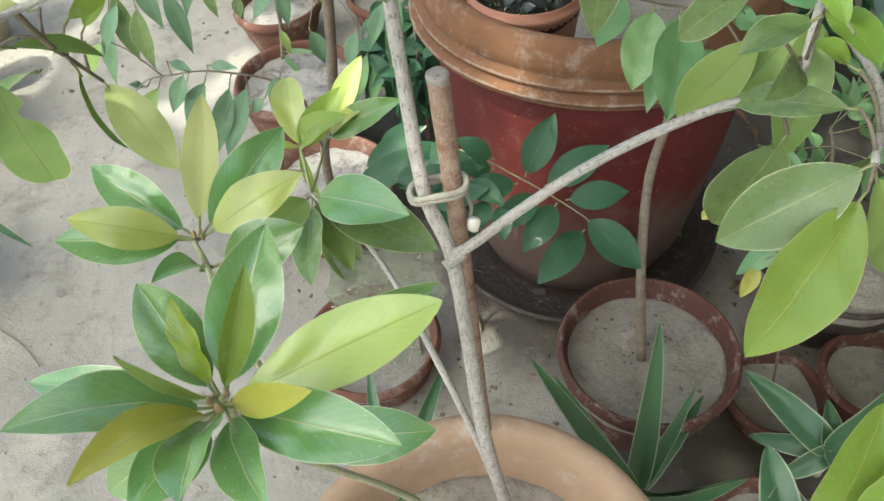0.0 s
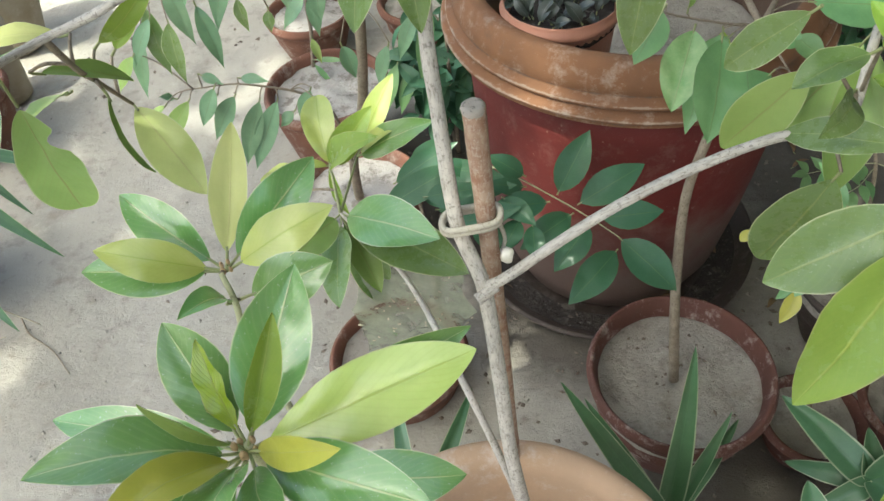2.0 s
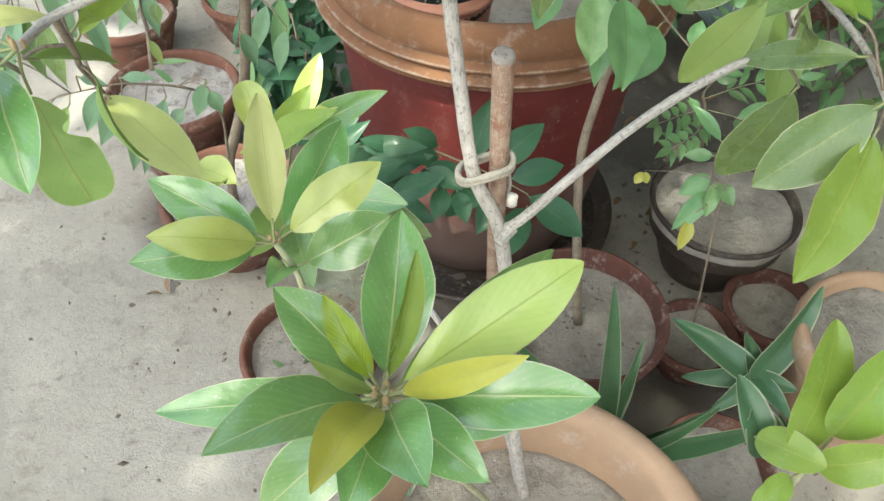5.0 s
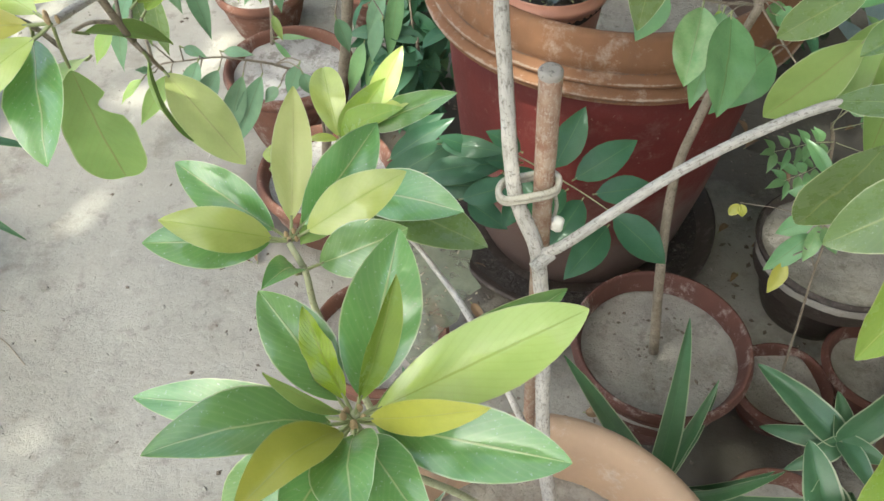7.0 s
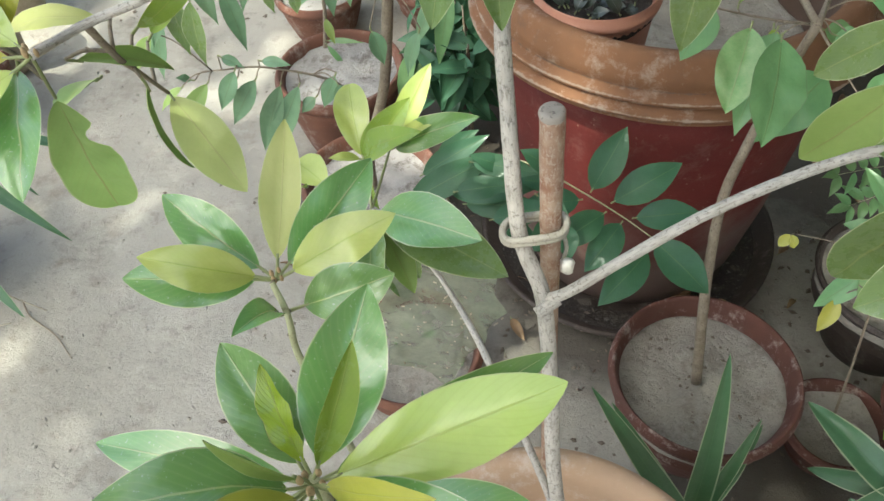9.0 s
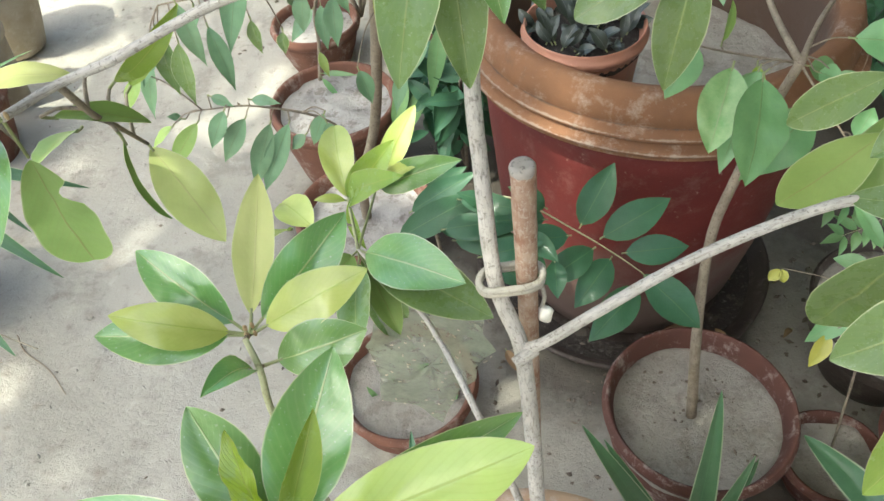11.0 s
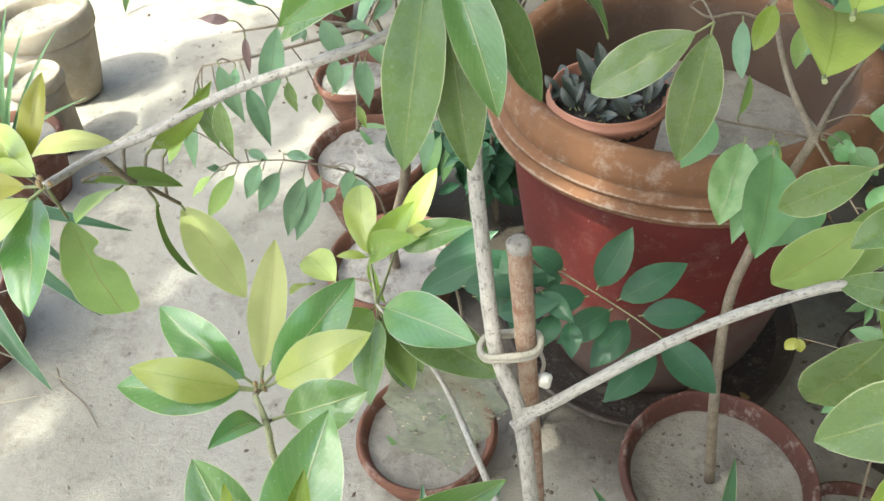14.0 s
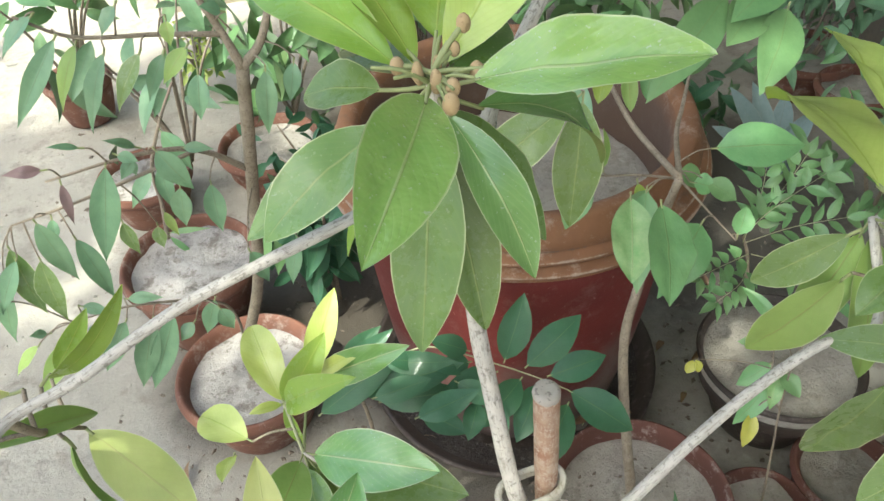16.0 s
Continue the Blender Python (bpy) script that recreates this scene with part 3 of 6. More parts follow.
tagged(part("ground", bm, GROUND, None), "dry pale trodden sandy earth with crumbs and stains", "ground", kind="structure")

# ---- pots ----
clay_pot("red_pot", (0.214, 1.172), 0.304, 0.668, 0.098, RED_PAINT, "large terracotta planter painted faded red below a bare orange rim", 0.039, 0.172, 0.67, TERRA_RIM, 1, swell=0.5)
clay_pot("front_pot", (-0.008, 0.222), 0.220, 0.45, 0.06, PALECLAY, "pale sandy clay pot holding the staked sapota", 0.028, 0.105, 0.62)
clay_pot("round_pot", (0.278, 0.700), 0.153, 0.195, 0.034, REDCLAY, "stained red clay pot with a salt crusted lip", 0.010, 0.045, 0.68)
clay_pot("small_pot", (0.505, 0.662), 0.088, 0.10, 0.024, REDCLAY, "small dark red clay pot filled with grey sand", 0.011, 0.02, 0.68, group="small clay pots")
clay_pot("small_pot", (0.677, 0.680), 0.095, 0.12, 0.024, REDCLAY, "small dark red clay pot filled with grey sand", 0.011, 0.03, 0.68, group="small clay pots")
clay_pot("small_pot", (0.425, 0.410), 0.100, 0.10, 0.03, TERRA, "small orange clay pot under a striped rosette", 0.011, 0.03, 0.68, group="small clay pots")
clay_pot("nursery_pot", (0.658, 0.897), 0.152, 0.20, 0.018, DARKPOT, "dusty dark plastic nursery pot with sand in it", 0.006, 0.025, 0.60)
clay_pot("side_pot", (0.745, 0.480), 0.165, 0.25, 0.05, PALECLAY, "pale orange clay pot catching a patch of sun", 0.02, 0.03, 0.7)
clay_pot("clay_pot", (-0.335, 1.185), 0.150, 0.165, 0.034, TERRA, "weathered terracotta pot with a branching shrub in it", 0.014, 0.035, 0.68, soil_material=WHITESAND, group="shrub pots")
clay_pot("clay_pot", (-0.440, 1.500), 0.155, 0.215, 0.034, TERRA, "terracotta pot filled with white sand", 0.014, 0.03, 0.68, soil_material=WHITESAND, group="shrub pots")
clay_pot("clay_pot", (-0.582, 1.975), 0.13, 0.14, 0.03, TERRA, "terracotta pot with pale sand and a thin shrub", 0.014, 0.03, 0.68, soil_material=WHITESAND, group="shrub pots")
clay_pot("clay_pot", (-0.812, 2.569), 0.11, 0.16, 0.03, TERRA, "small terracotta pot with a leafy bush", 0.014, 0.03, 0.68, group="shrub pots")
clay_pot("clay_pot", (-0.231, 2.019), 0.15, 0.14, 0.03, TERRA, "weathered brown clay pot with mossy soil", 0.014, 0.03, 0.68, group="shrub pots")
clay_pot("cement_pot", (-1.605, 2.090), 0.155, 0.30, 0.07, CEMENT, "tall grey cement pot with a plain rim band", 0.02, 0.04, 0.56)
clay_pot("cement_pot", (-1.500, 1.800), 0.088, 0.25, 0.04, CEMENT, "narrow stained cement pot beside the tall one", 0.014, 0.03, 0.7)
clay_pot("clay_pot", (-1.470, 1.555), 0.15, 0.20, 0.03, TERRA, "faded orange clay pot with grassy blades", 0.014, 0.03, 0.68)
clay_pot("spiky_pot", (-1.315, 1.005), 0.15, 0.20, 0.03, TERRA, "terracotta pot holding a long bladed spiky plant", 0.014, 0.03, 0.68)
clay_pot("clay_pot", (1.450, 1.965), 0.15, 0.14, 0.03, TERRA, "dark red clay pot in the shade behind", 0.014, 0.03, 0.68)
clay_pot("clay_pot", (1.467, 1.747), 0.12, 0.14, 0.03, TERRA, "pinkish clay pot in the back row", 0.014, 0.03, 0.68)
clay_pot("inner_pot", (0.085, 1.052), 0.092, 0.188, 0.028, PLASTIC, "ribbed terracotta coloured plastic pot set inside the planter", 0.006, 0.022, 0.74, soil_material=DARKSOIL, drop=0.487, flutes=40)


def saucer(centre, radius, label):
    """A shallow dish with a turned-up rim, open above."""
    ob = thing("pot_saucer", (*centre, FLOOR), label, "saucer")
    bm = bmesh.new()
    lathe(bm, [(0.001, -0.012), (radius * 0.8, -0.012), (radius * 0.88, 0.0), (radius - 0.008, 0.026), (radius - 0.002, 0.032), (radius, 0.037), (radius - 0.006, 0.040), (radius - 0.012, 0.036), (radius * 0.86, 0.004), (0.001, 0.002)], 72, (*centre, FLOOR), 0.006)
    part("dish", bm, DARKPOT, ob)
    bm = bmesh.new()
    lathe(bm, [(radius * 0.70, 0.003), (radius * 0.86, 0.010), (radius * 0.90, 0.012)], 72, (*centre, FLOOR), 0.02)
    part("silt", bm, DARKSOIL, ob, "dark dried silt")


saucer((0.214, 1.172), 0.312, "wide dark dusty saucer under the red planter")

# ---- sapota ----
sapota = thing("sapota_plant", (0.03, 0.338, 0.345), "young sapota sapling with large glossy green leaves tied to a stake", "plant")
FORK = (-0.020, 0.391, 0.805)
stem(sapota, "trunk", [(0.036, 0.336, 0.320), (0.024, 0.340, 0.395), (0.008, 0.346, 0.500), (-0.003, 0.352, 0.601), (-0.010, 0.368, 0.708), FORK, (-0.039, 0.416, 0.854), (-0.048, 0.446, 0.941), (-0.052, 0.466, 1.003), (-0.046, 0.486, 1.060), (-0.022, 0.526, 1.103), (-0.004, 0.540, 1.125), (0.034, 0.567, 1.169)], 0.0080, 0.0042, BARK, "pale grey fissured bark", 14, 10, 0.07)
stem(sapota, "right_branch", [FORK, (-0.003, 0.386, 0.821), (0.033, 0.392, 0.850), (0.085, 0.409, 0.878), (0.140, 0.426, 0.897), (0.195, 0.438, 0.912), (0.240, 0.440, 0.918), (0.274, 0.508, 0.954)], 0.0046, 0.0036, BARK, "pale grey bare branch", 12, 10, 0.08)
stem(sapota, "right_twig", [(0.274, 0.508, 0.954), (0.300, 0.430, 0.925), (0.262, 0.344, 0.934)], 0.0036, 0.0028, BARK, "", 10, 8, 0.1)
stem(sapota, "branch_stub", [(-0.009, 0.387, 0.811), (-0.017, 0.383, 0.807), (-0.025, 0.378, 0.804)], 0.0048, 0.0052, BARK, "cut stub with a dark end", 12, 6, 0.12)
stem(sapota, "low_branch", [(0.022, 0.341, 0.380), (-0.004, 0.360, 0.513), (-0.066, 0.448, 0.624), (-0.104, 0.525, 0.623), (-0.136, 0.568, 0.634), (-0.202, 0.633, 0.647)], 0.0048, 0.0022, BARK, "thin pale bare branch", 10, 10, 0.08)
stem(sapota, "side_twig", [(-0.060, 0.478, 1.110), (-0.112, 0.477, 1.084), (-0.209, 0.470, 1.054), (-0.275, 0.456, 1.028), (-0.316, 0.449, 1.015), (-0.329, 0.405, 1.023)], 0.0036, 0.0030, BARK, "pale bare twig with leaf scars", 10, 10, 0.12)
stem(sapota, "side_spur", [(-0.316, 0.449, 1.015), (-0.318, 0.470, 0.975), (-0.326, 0.497, 0.945), (-0.326, 0.529, 0.898)], 0.003, 0.0016, TWIGBARK, "", 8, 8, 0.1)
stem(sapota, "top_shoot", [(-0.047, 0.483, 1.050), (-0.060, 0.478, 1.110), (-0.067, 0.472, 1.158)], 0.0042, 0.0035, BARK, "", 10, 10, 0.1)
stem(sapota, "front_shoot", [(-0.002, 0.325, 0.330), (-0.080, 0.280, 0.580), (-0.146, 0.244, 0.740), (-0.158, 0.224, 0.818), (-0.151, 0.207, 0.892)], 0.0038, 0.0028, GREENSTEM, "green brown leafy shoot", 10, 8, 0.1)
stem(sapota, "front_shoot", [(-0.135, 0.249, 0.720), (-0.167, 0.289, 0.801), (-0.187, 0.310, 0.846), (-0.193, 0.327, 0.872), (-0.204, 0.344, 0.884)], 0.0030, 0.0021, GREENSTEM, "green brown leafy shoot", 10, 8, 0.1)
# whorl of large leaves on the low front shoot
W1 = (-0.152, 0.205, 0.888)
leaf(sapota, W1, (-0.017, 0.247, 0.930), 0.0440, YOUNG, -8, 0.05, 8, 0.014, base_pow=0.9, tip_pow=0.8)
leaf(sapota, W1, (-0.079, 0.172, 0.958), 0.0193, YELLOW, 0, 0.04, 10, 0.014)
leaf(sapota, W1, (-0.038, 0.160, 0.921), 0.0395, MATURE, -15, 0.08, 12, 0.014, tip_pow=0.75)
leaf(sapota, W1, (-0.248, 0.164, 0.938), 0.0415, MATURE, 44, 0.13, 10, 0.014)
leaf(sapota, W1, (-0.198, 0.131, 0.942), 0.0300, YELLOW, 42, 0.12, 16, 0.014)
leaf(sapota, W1, (-0.143, 0.125, 0.935), 0.0385, MATURE, 12, 0.1, 14, 0.014)
leaf(sapota, W1, (-0.177, 0.247, 0.942), 0.0192, CRINKLED, -15, 0.04, 22, 0.014, wave=0.11)
leaf(sapota, W1, (-0.123, 0.243, 0.972), 0.0190, YELLOWGREEN, 34, 0.03, 26, 0.014)
leaf(sapota, W1, (-0.205, 0.265, 0.934), 0.0375, MATURE, 20, 0.06, 10, 0.014)
leaf(sapota, W1, (-0.123, 0.289, 0.957), 0.0452, MATURE, 10, 0.05, 14, 0.014)
leaf(sapota, W1, (-0.190, 0.197, 0.956), 0.0101, OLIVE, -20, 0.05, 22, 0.012)
leaf(sapota, W1, (-0.286, 0.229, 0.881), 0.0298, MATURE, 18, 0.05, 10, 0.014)
leaf(sapota, W1, (-0.022, 0.280, 0.906), 0.0298, MATURE, 0, 0.05, 10, 0.014)
leaf(sapota, (-0.146, 0.222, 0.815), (-0.030, 0.232, 0.800), 0.0412, MATURE, 0, 0.08, 10, 0.02)
leaf(sapota, W1, (-0.235, 0.175, 0.835), 0.0412, MATURE, 0, 0.1, 10, 0.02)
leaf(sapota, W1, (-0.108, 0.133, 0.905), 0.0333, MATURE, 0, 0.1, 12, 0.014)
leaf(sapota, W1, (-0.185, 0.135, 0.900), 0.0353, MATURE, 0, 0.1, 12, 0.014)
# second whorl higher on the same shoot
W2 = (-0.205, 0.353, 0.876)
leaf(sapota, W2, (-0.283, 0.338, 0.918), 0.0305, YOUNG, 0, 0.12, 14, 0.014)
leaf(sapota, W2, (-0.121, 0.378, 0.916), 0.0345, YOUNG, 0, 0.10, 10, 0.014)
leaf(sapota, W2, (-0.200, 0.438, 0.946), 0.0295, UNDER, 0, -0.02, 14, 0.014)
leaf(sapota, W2, (-0.283, 0.393, 0.918), 0.0345, MATURE, 0, 0.08, 12, 0.014)
leaf(sapota, W2, (-0.299, 0.335, 0.899), 0.0375, MATURE, 0, 0.06, 10, 0.014)
leaf(sapota, W2, (-0.142, 0.426, 0.920), 0.0392, MATURE, 20, 0.08, 14, 0.014)
W2B = (-0.196, 0.338, 0.861)
leaf(sapota, W2B, (-0.211, 0.286, 0.908), 0.0205, MATURE, 25, 0.16, 20, 0.012)
leaf(sapota, W2B, (-0.121, 0.346, 0.893), 0.0400, MATURE, 10, 0.06, 10, 0.012)
# top whorl with the fruits
TOP = (-0.067, 0.473, 1.157)
leaf(sapota, TOP, (-0.121, 0.354, 1.161), 0.0404, GLOSSY, -8, 0.06, 14, 0.012)
leaf(sapota, TOP, (-0.093, 0.425, 1.022), 0.0385, DARK, 0, 0.03, 10, 0.020)
leaf(sapota, TOP, (-0.052, 0.440, 1.010), 0.0345, DARK, -8, 0.01, 16, 0.025)
leaf(sapota, TOP, (-0.031, 0.420, 1.066), 0.0300, MATURE, -12, 0.08, 10, 0.016)
leaf(sapota, TOP, (-0.007, 0.467, 1.045), 0.0347, DARK, -25, 0.03, 10, 0.018)
leaf(sapota, TOP, (0.033, 0.487, 1.077), 0.0347, MATURE, -35, 0.18, 14, 0.030)
leaf(sapota, TOP, (-0.160, 0.450, 1.101), 0.0344, DARK, 15, 0.12, 10, 0.030)
leaf(sapota, TOP, (-0.170, 0.466, 1.091), 0.0323, DARK, 25, 0.02, 10, 0.030)
leaf(sapota, TOP, (-0.127, 0.520, 1.135), 0.0300, DARK, 10, 0.1, 10, 0.030)
leaf(sapota, TOP, (0.043, 0.414, 1.183), 0.0460, GLOSSY, -20, 0.03, 16, 0.020, wave=0.008)
leaf(sapota, TOP, (-0.120, 0.524, 1.012), 0.0134, YELLOWGREEN, 40, 0.05, 16, 0.030)
FRUITS = (((-0.082, 0.479, 1.166), 0.0036), ((-0.046, 0.469, 1.162), 0.0038), ((-0.054, 0.479, 1.170), 0.003), ((-0.048, 0.483, 1.180), 0.0036), ((-0.060, 0.460, 1.161), 0.0036), ((-0.063, 0.453, 1.157), 0.0042))
leaf(sapota, TOP, (-0.035, 0.560, 1.205), 0.0490, YELLOWGREEN, 0, 0.04, 8, 0.026)
leaf(sapota, TOP, (-0.142, 0.560, 1.178), 0.0330, YELLOWGREEN, 0, 0.2, 10, 0.022)
leaf(sapota, TOP, (-0.104, 0.565, 1.195), 0.0300, YELLOWGREEN, 20, 0.08, 12, 0.014)
leaf(sapota, TOP, (0.018, 0.560, 1.200), 0.0392, YOUNG, 0, 0.08, 12, 0.014)
leaf(sapota, TOP, (-0.010, 0.540, 1.150), 0.0333, DARK, 0, 0.06, 10, 0.02)
leaf(sapota, TOP, (-0.095, 0.560, 1.140), 0.0360, DARK, 0, 0.06, 10, 0.02)
# end of the long side twig
TWE = (-0.329, 0.405, 1.023)
L4N = (-0.326, 0.529, 0.898)
stem(sapota, "leaf_stalk", [TWE, (-0.336, 0.414, 1.000), (-0.338, 0.417, 0.982)], 0.0012, 0.0011, PETIOLE, "", 6, 4)
leaf(sapota, (-0.338, 0.417, 0.982), (-0.329, 0.407, 0.892), 0.0490, OLIVE, 0, 0.03, 8, 0.002, bite=1, tip_pow=0.36, base_pow=0.66)
leaf(sapota, (-0.354, 0.424, 1.008), (-0.337, 0.342, 0.964), 0.0424, MATURE, 10, 0.02, 10, 0.008)
leaf(sapota, (-0.348, 0.459, 0.982), (-0.301, 0.507, 0.937), 0.0189, OLIVE, -20, 0.10, 20, 0.008)
leaf(sapota, (-0.318, 0.487, 0.945), (-0.297, 0.469, 0.870), 0.0208, OLIVE, 72, 0.08, 20, 0.008)
leaf(sapota, L4N, (-0.260, 0.468, 0.844), 0.0427, UNDER, 0, -0.03, 10, 0.004)
leaf(sapota, (-0.330, 0.520, 0.960), (-0.259, 0.533, 1.021), 0.0189, YELLOWGREEN, 55, 0.16, 12, 0.008)
leaf(sapota, (-0.337, 0.549, 0.934), (-0.298, 0.563, 0.980), 0.0163, YELLOWGREEN, 30, 0.10, 12, 0.008)
leaf(sapota, (-0.322, 0.489, 0.994), (-0.414, 0.497, 0.974), 0.0214, UNDER, 20, 0.14, 10, 0.008)
leaf(sapota, (-0.368, 0.434, 1.009), (-0.351, 0.479, 1.063), 0.0170, YELLOW, 20, 0.06, 10, 0.008)
leaf(sapota, (-0.369, 0.434, 1.009), (-0.366, 0.423, 1.061), 0.0164, YOUNG, 0, 0.06, 10, 0.008)
leaf(sapota, (-0.395, 0.557, 0.895), (-0.392, 0.479, 0.919), 0.0268, OLIVE, 10, 0.06, 12, 0.008)
leaf(sapota, TWE, (-0.400, 0.460, 1.030), 0.0294, YOUNG, 0, 0.06, 10, 0.014)
leaf(sapota, TWE, (-0.425, 0.400, 1.020), 0.0294, YELLOW, 0, 0.06, 10, 0.014)
leaf(sapota, TWE, (-0.400, 0.360, 0.985), 0.0294, YOUNG, 0, 0.06, 10, 0.014)
# cluster at the end of the long right branch
RC = (0.262, 0.344, 0.934)
RC2 = (0.274, 0.508, 0.954)
leaf(sapota, (0.262, 0.339, 0.914), (0.189, 0.274, 0.818), 0.0615, YELLOWGREEN, -10, 0.05, 10, 0.008)
leaf(sapota, (0.262, 0.344, 0.934), (0.176, 0.346, 0.860), 0.0520, DARK, 0, 0.03, 8, 0.008)
leaf(sapota, (0.227, 0.397, 0.915), (0.202, 0.418, 0.801), 0.0546, DARK, 0, 0.04, 10, 0.008)
leaf(sapota, (0.216, 0.456, 0.962), (0.173, 0.481, 0.866), 0.0406, OLIVE, 0, 0.06, 10, 0.008)
leaf(sapota, (0.204, 0.453, 1.008), (0.163, 0.488, 0.938), 0.0297, DARK, 0, 0.06, 12, 0.008)
leaf(sapota, (0.241, 0.434, 0.987), (0.184, 0.414, 0.973), 0.0282, DARK, 30, 0.08, 14, 0.008)
leaf(sapota, (0.238, 0.439, 0.951), (0.195, 0.380, 0.960), 0.0242, DARK, -20, 0.12, 14, 0.008)
leaf(sapota, (0.254, 0.371, 0.957), (0.199, 0.445, 0.910), 0.0272, DARK, 0, 0.06, 8, 0.008)
leaf(sapota, (0.123, 0.377, 1.116), (0.169, 0.531, 1.068), 0.0520, YOUNG, -5, 0.08, 12, 0.008)
leaf(sapota, (0.133, 0.394, 1.138), (0.177, 0.505, 1.126), 0.0420, YOUNG, 0, 0.06, 12, 0.008)
leaf(sapota, (0.254, 0.410, 0.987), (0.231, 0.449, 1.012), 0.0192, YELLOWGREEN, 0, 0.08, 12, 0.008)
leaf(sapota, (0.256, 0.391, 0.972), (0.227, 0.406, 0.986), 0.0190, YELLOWGREEN, 20, 0.08, 14, 0.008)
leaf(sapota, RC2, (0.205, 0.480, 0.870), 0.0392, OLIVE, 0, 0.05, 12, 0.014)
leaf(sapota, RC2, (0.250, 0.440, 0.850), 0.0431, OLIVE, 0, 0.05, 12, 0.014)
leaf(sapota, RC, (0.270, 0.420, 0.830), 0.0431, DARK, 0, 0.05, 12, 0.014)
leaf(sapota, RC, (0.300, 0.330, 0.840), 0.0451, OLIVE, 0, 0.05, 12, 0.014)
leaf(sapota, RC2, (0.262, 0.430, 1.010), 0.0300, YOUNG, 10, 0.08, 12, 0.014)
leaf(sapota, RC2, (0.280, 0.410, 0.960), 0.0300, YELLOWGREEN, 10, 0.08, 12, 0.014)
# cluster on the thin low branch
Q = (-0.202, 0.633, 0.647)
QN = (-0.210, 0.665, 0.696)
HEAD = (-0.185, 0.702, 0.676)
leaf(sapota, Q, (-0.072, 0.540, 0.700), 0.0615, MATURE, -10, 0.08, 10, 0.014)
leaf(sapota, Q, (-0.045, 0.541, 0.640), 0.0650, DARK, -10, 0.06, 10, 0.014)
leaf(sapota, (-0.252, 0.654, 0.659), (-0.311, 0.718, 0.641), 0.0437, YOUNG, 20, 0.1, 14, 0.008)
leaf(sapota, (-0.262, 0.612, 0.706), (-0.265, 0.554, 0.751), 0.0182, YOUNG, 20, 0.05, 14, 0.008)
leaf(sapota, Q, (-0.174, 0.629, 0.476), 0.0457, DARK, -20, 0.06, 12, 0.014)
leaf(sapota, Q, (-0.245, 0.520, 0.680), 0.0480, OLIVE, 0, 0.05, 10, 0.012)
leaf(sapota, Q, (-0.187, 0.500, 0.635), 0.0451, DARK, 20, 0.05, 10, 0.02)
leaf(sapota, Q, (-0.148, 0.540, 0.610), 0.0353, OLIVE, -20, 0.05, 14, 0.02)
leaf(sapota, Q, (-0.150, 0.600, 0.560), 0.0353, DARK, 10, 0.06, 14, 0.02)
leaf(sapota, QN, (-0.230, 0.744, 0.740), 0.0400, YOUNG, 0, 0.16, 16, 0.004, base_pow=0.7, tip_pow=0.55)
leaf(sapota, HEAD, (-0.134, 0.754, 0.760), 0.0320, YOUNG, 0, 0.06, 14, 0.01)
leaf(sapota, QN, (-0.131, 0.603, 0.790), 0.0360, YELLOWGREEN, -10, 0.1, 12, 0.003, base_pow=0.6)
leaf(sapota, QN, (-0.153, 0.693, 0.760), 0.0360, YELLOWGREEN, 10, 0.06, 12, 0.003, base_pow=0.6)
leaf(sapota, HEAD, (-0.111, 0.658, 0.764), 0.0170, YOUNG, -10, 0.1, 14, 0.012)
leaf(sapota, HEAD, (-0.075, 0.628, 0.787), 0.0360, MATURE, 0, 0.06, 10, 0.012)
leaf(sapota, QN, (-0.202, 0.667, 0.610), 0.0160, YELLOWGREEN, 30, 0.05, 20, 0.002)
leaf(sapota, QN, (-0.245, 0.653, 0.708), 0.0120, YOUNG, 20, 0.1, 14, 0.003)
stem(sapota, "leaf_stalk", [Q, HEAD], 0.0019, 0.0014, PETIOLE, "", 6, 4)

# ---- pinnate leaf in front of the red pot ----
pinnate = thing("pinnate_plant", (-0.123, 0.787, 0.000), "dark green pinnate foliage in front of the red pot", "plant")
rachis = stem(pinnate, "rachis", [(-0.145, 0.804, 0.533), (-0.082, 0.817, 0.538), (-0.024, 0.815, 0.549), (0.059, 0.783, 0.520), (0.116, 0.766, 0.488), (0.157, 0.753, 0.461)], 0.0016, 0.0009, GREENSTEM, "", 6, 6)
leaf(rachis, (0.025, 0.792, 0.549), (-0.029, 0.798, 0.587), 0.0312, LEAFLET, 0, 0.07, 10, 0.004, tip_pow=1.05, base_pow=0.82, fine=False)
leaf(rachis, (0.025, 0.783, 0.538), (-0.031, 0.771, 0.557), 0.0288, LEAFLET, 0, 0.07, 10, 0.004, tip_pow=1.05, base_pow=0.82, fine=False)
leaf(rachis, (0.058, 0.771, 0.519), (-0.031, 0.747, 0.528), 0.0408, LEAFLET, 0, 0.07, 10, 0.004, tip_pow=1.05, base_pow=0.82, fine=False)
leaf(rachis, (0.068, 0.777, 0.526), (0.114, 0.829, 0.599), 0.0456, LEAFLET, 0, 0.07, 10, 0.004, tip_pow=1.05, base_pow=0.82, fine=False)
leaf(rachis, (0.097, 0.773, 0.509), (0.192, 0.809, 0.551), 0.048, LEAFLET, 0, 0.07, 10, 0.004, tip_pow=1.05, base_pow=0.82, fine=False)
leaf(rachis, (0.092, 0.766, 0.500), (0.014, 0.717, 0.478), 0.0432, LEAFLET, 0, 0.07, 10, 0.004, tip_pow=1.05, base_pow=0.82, fine=False)
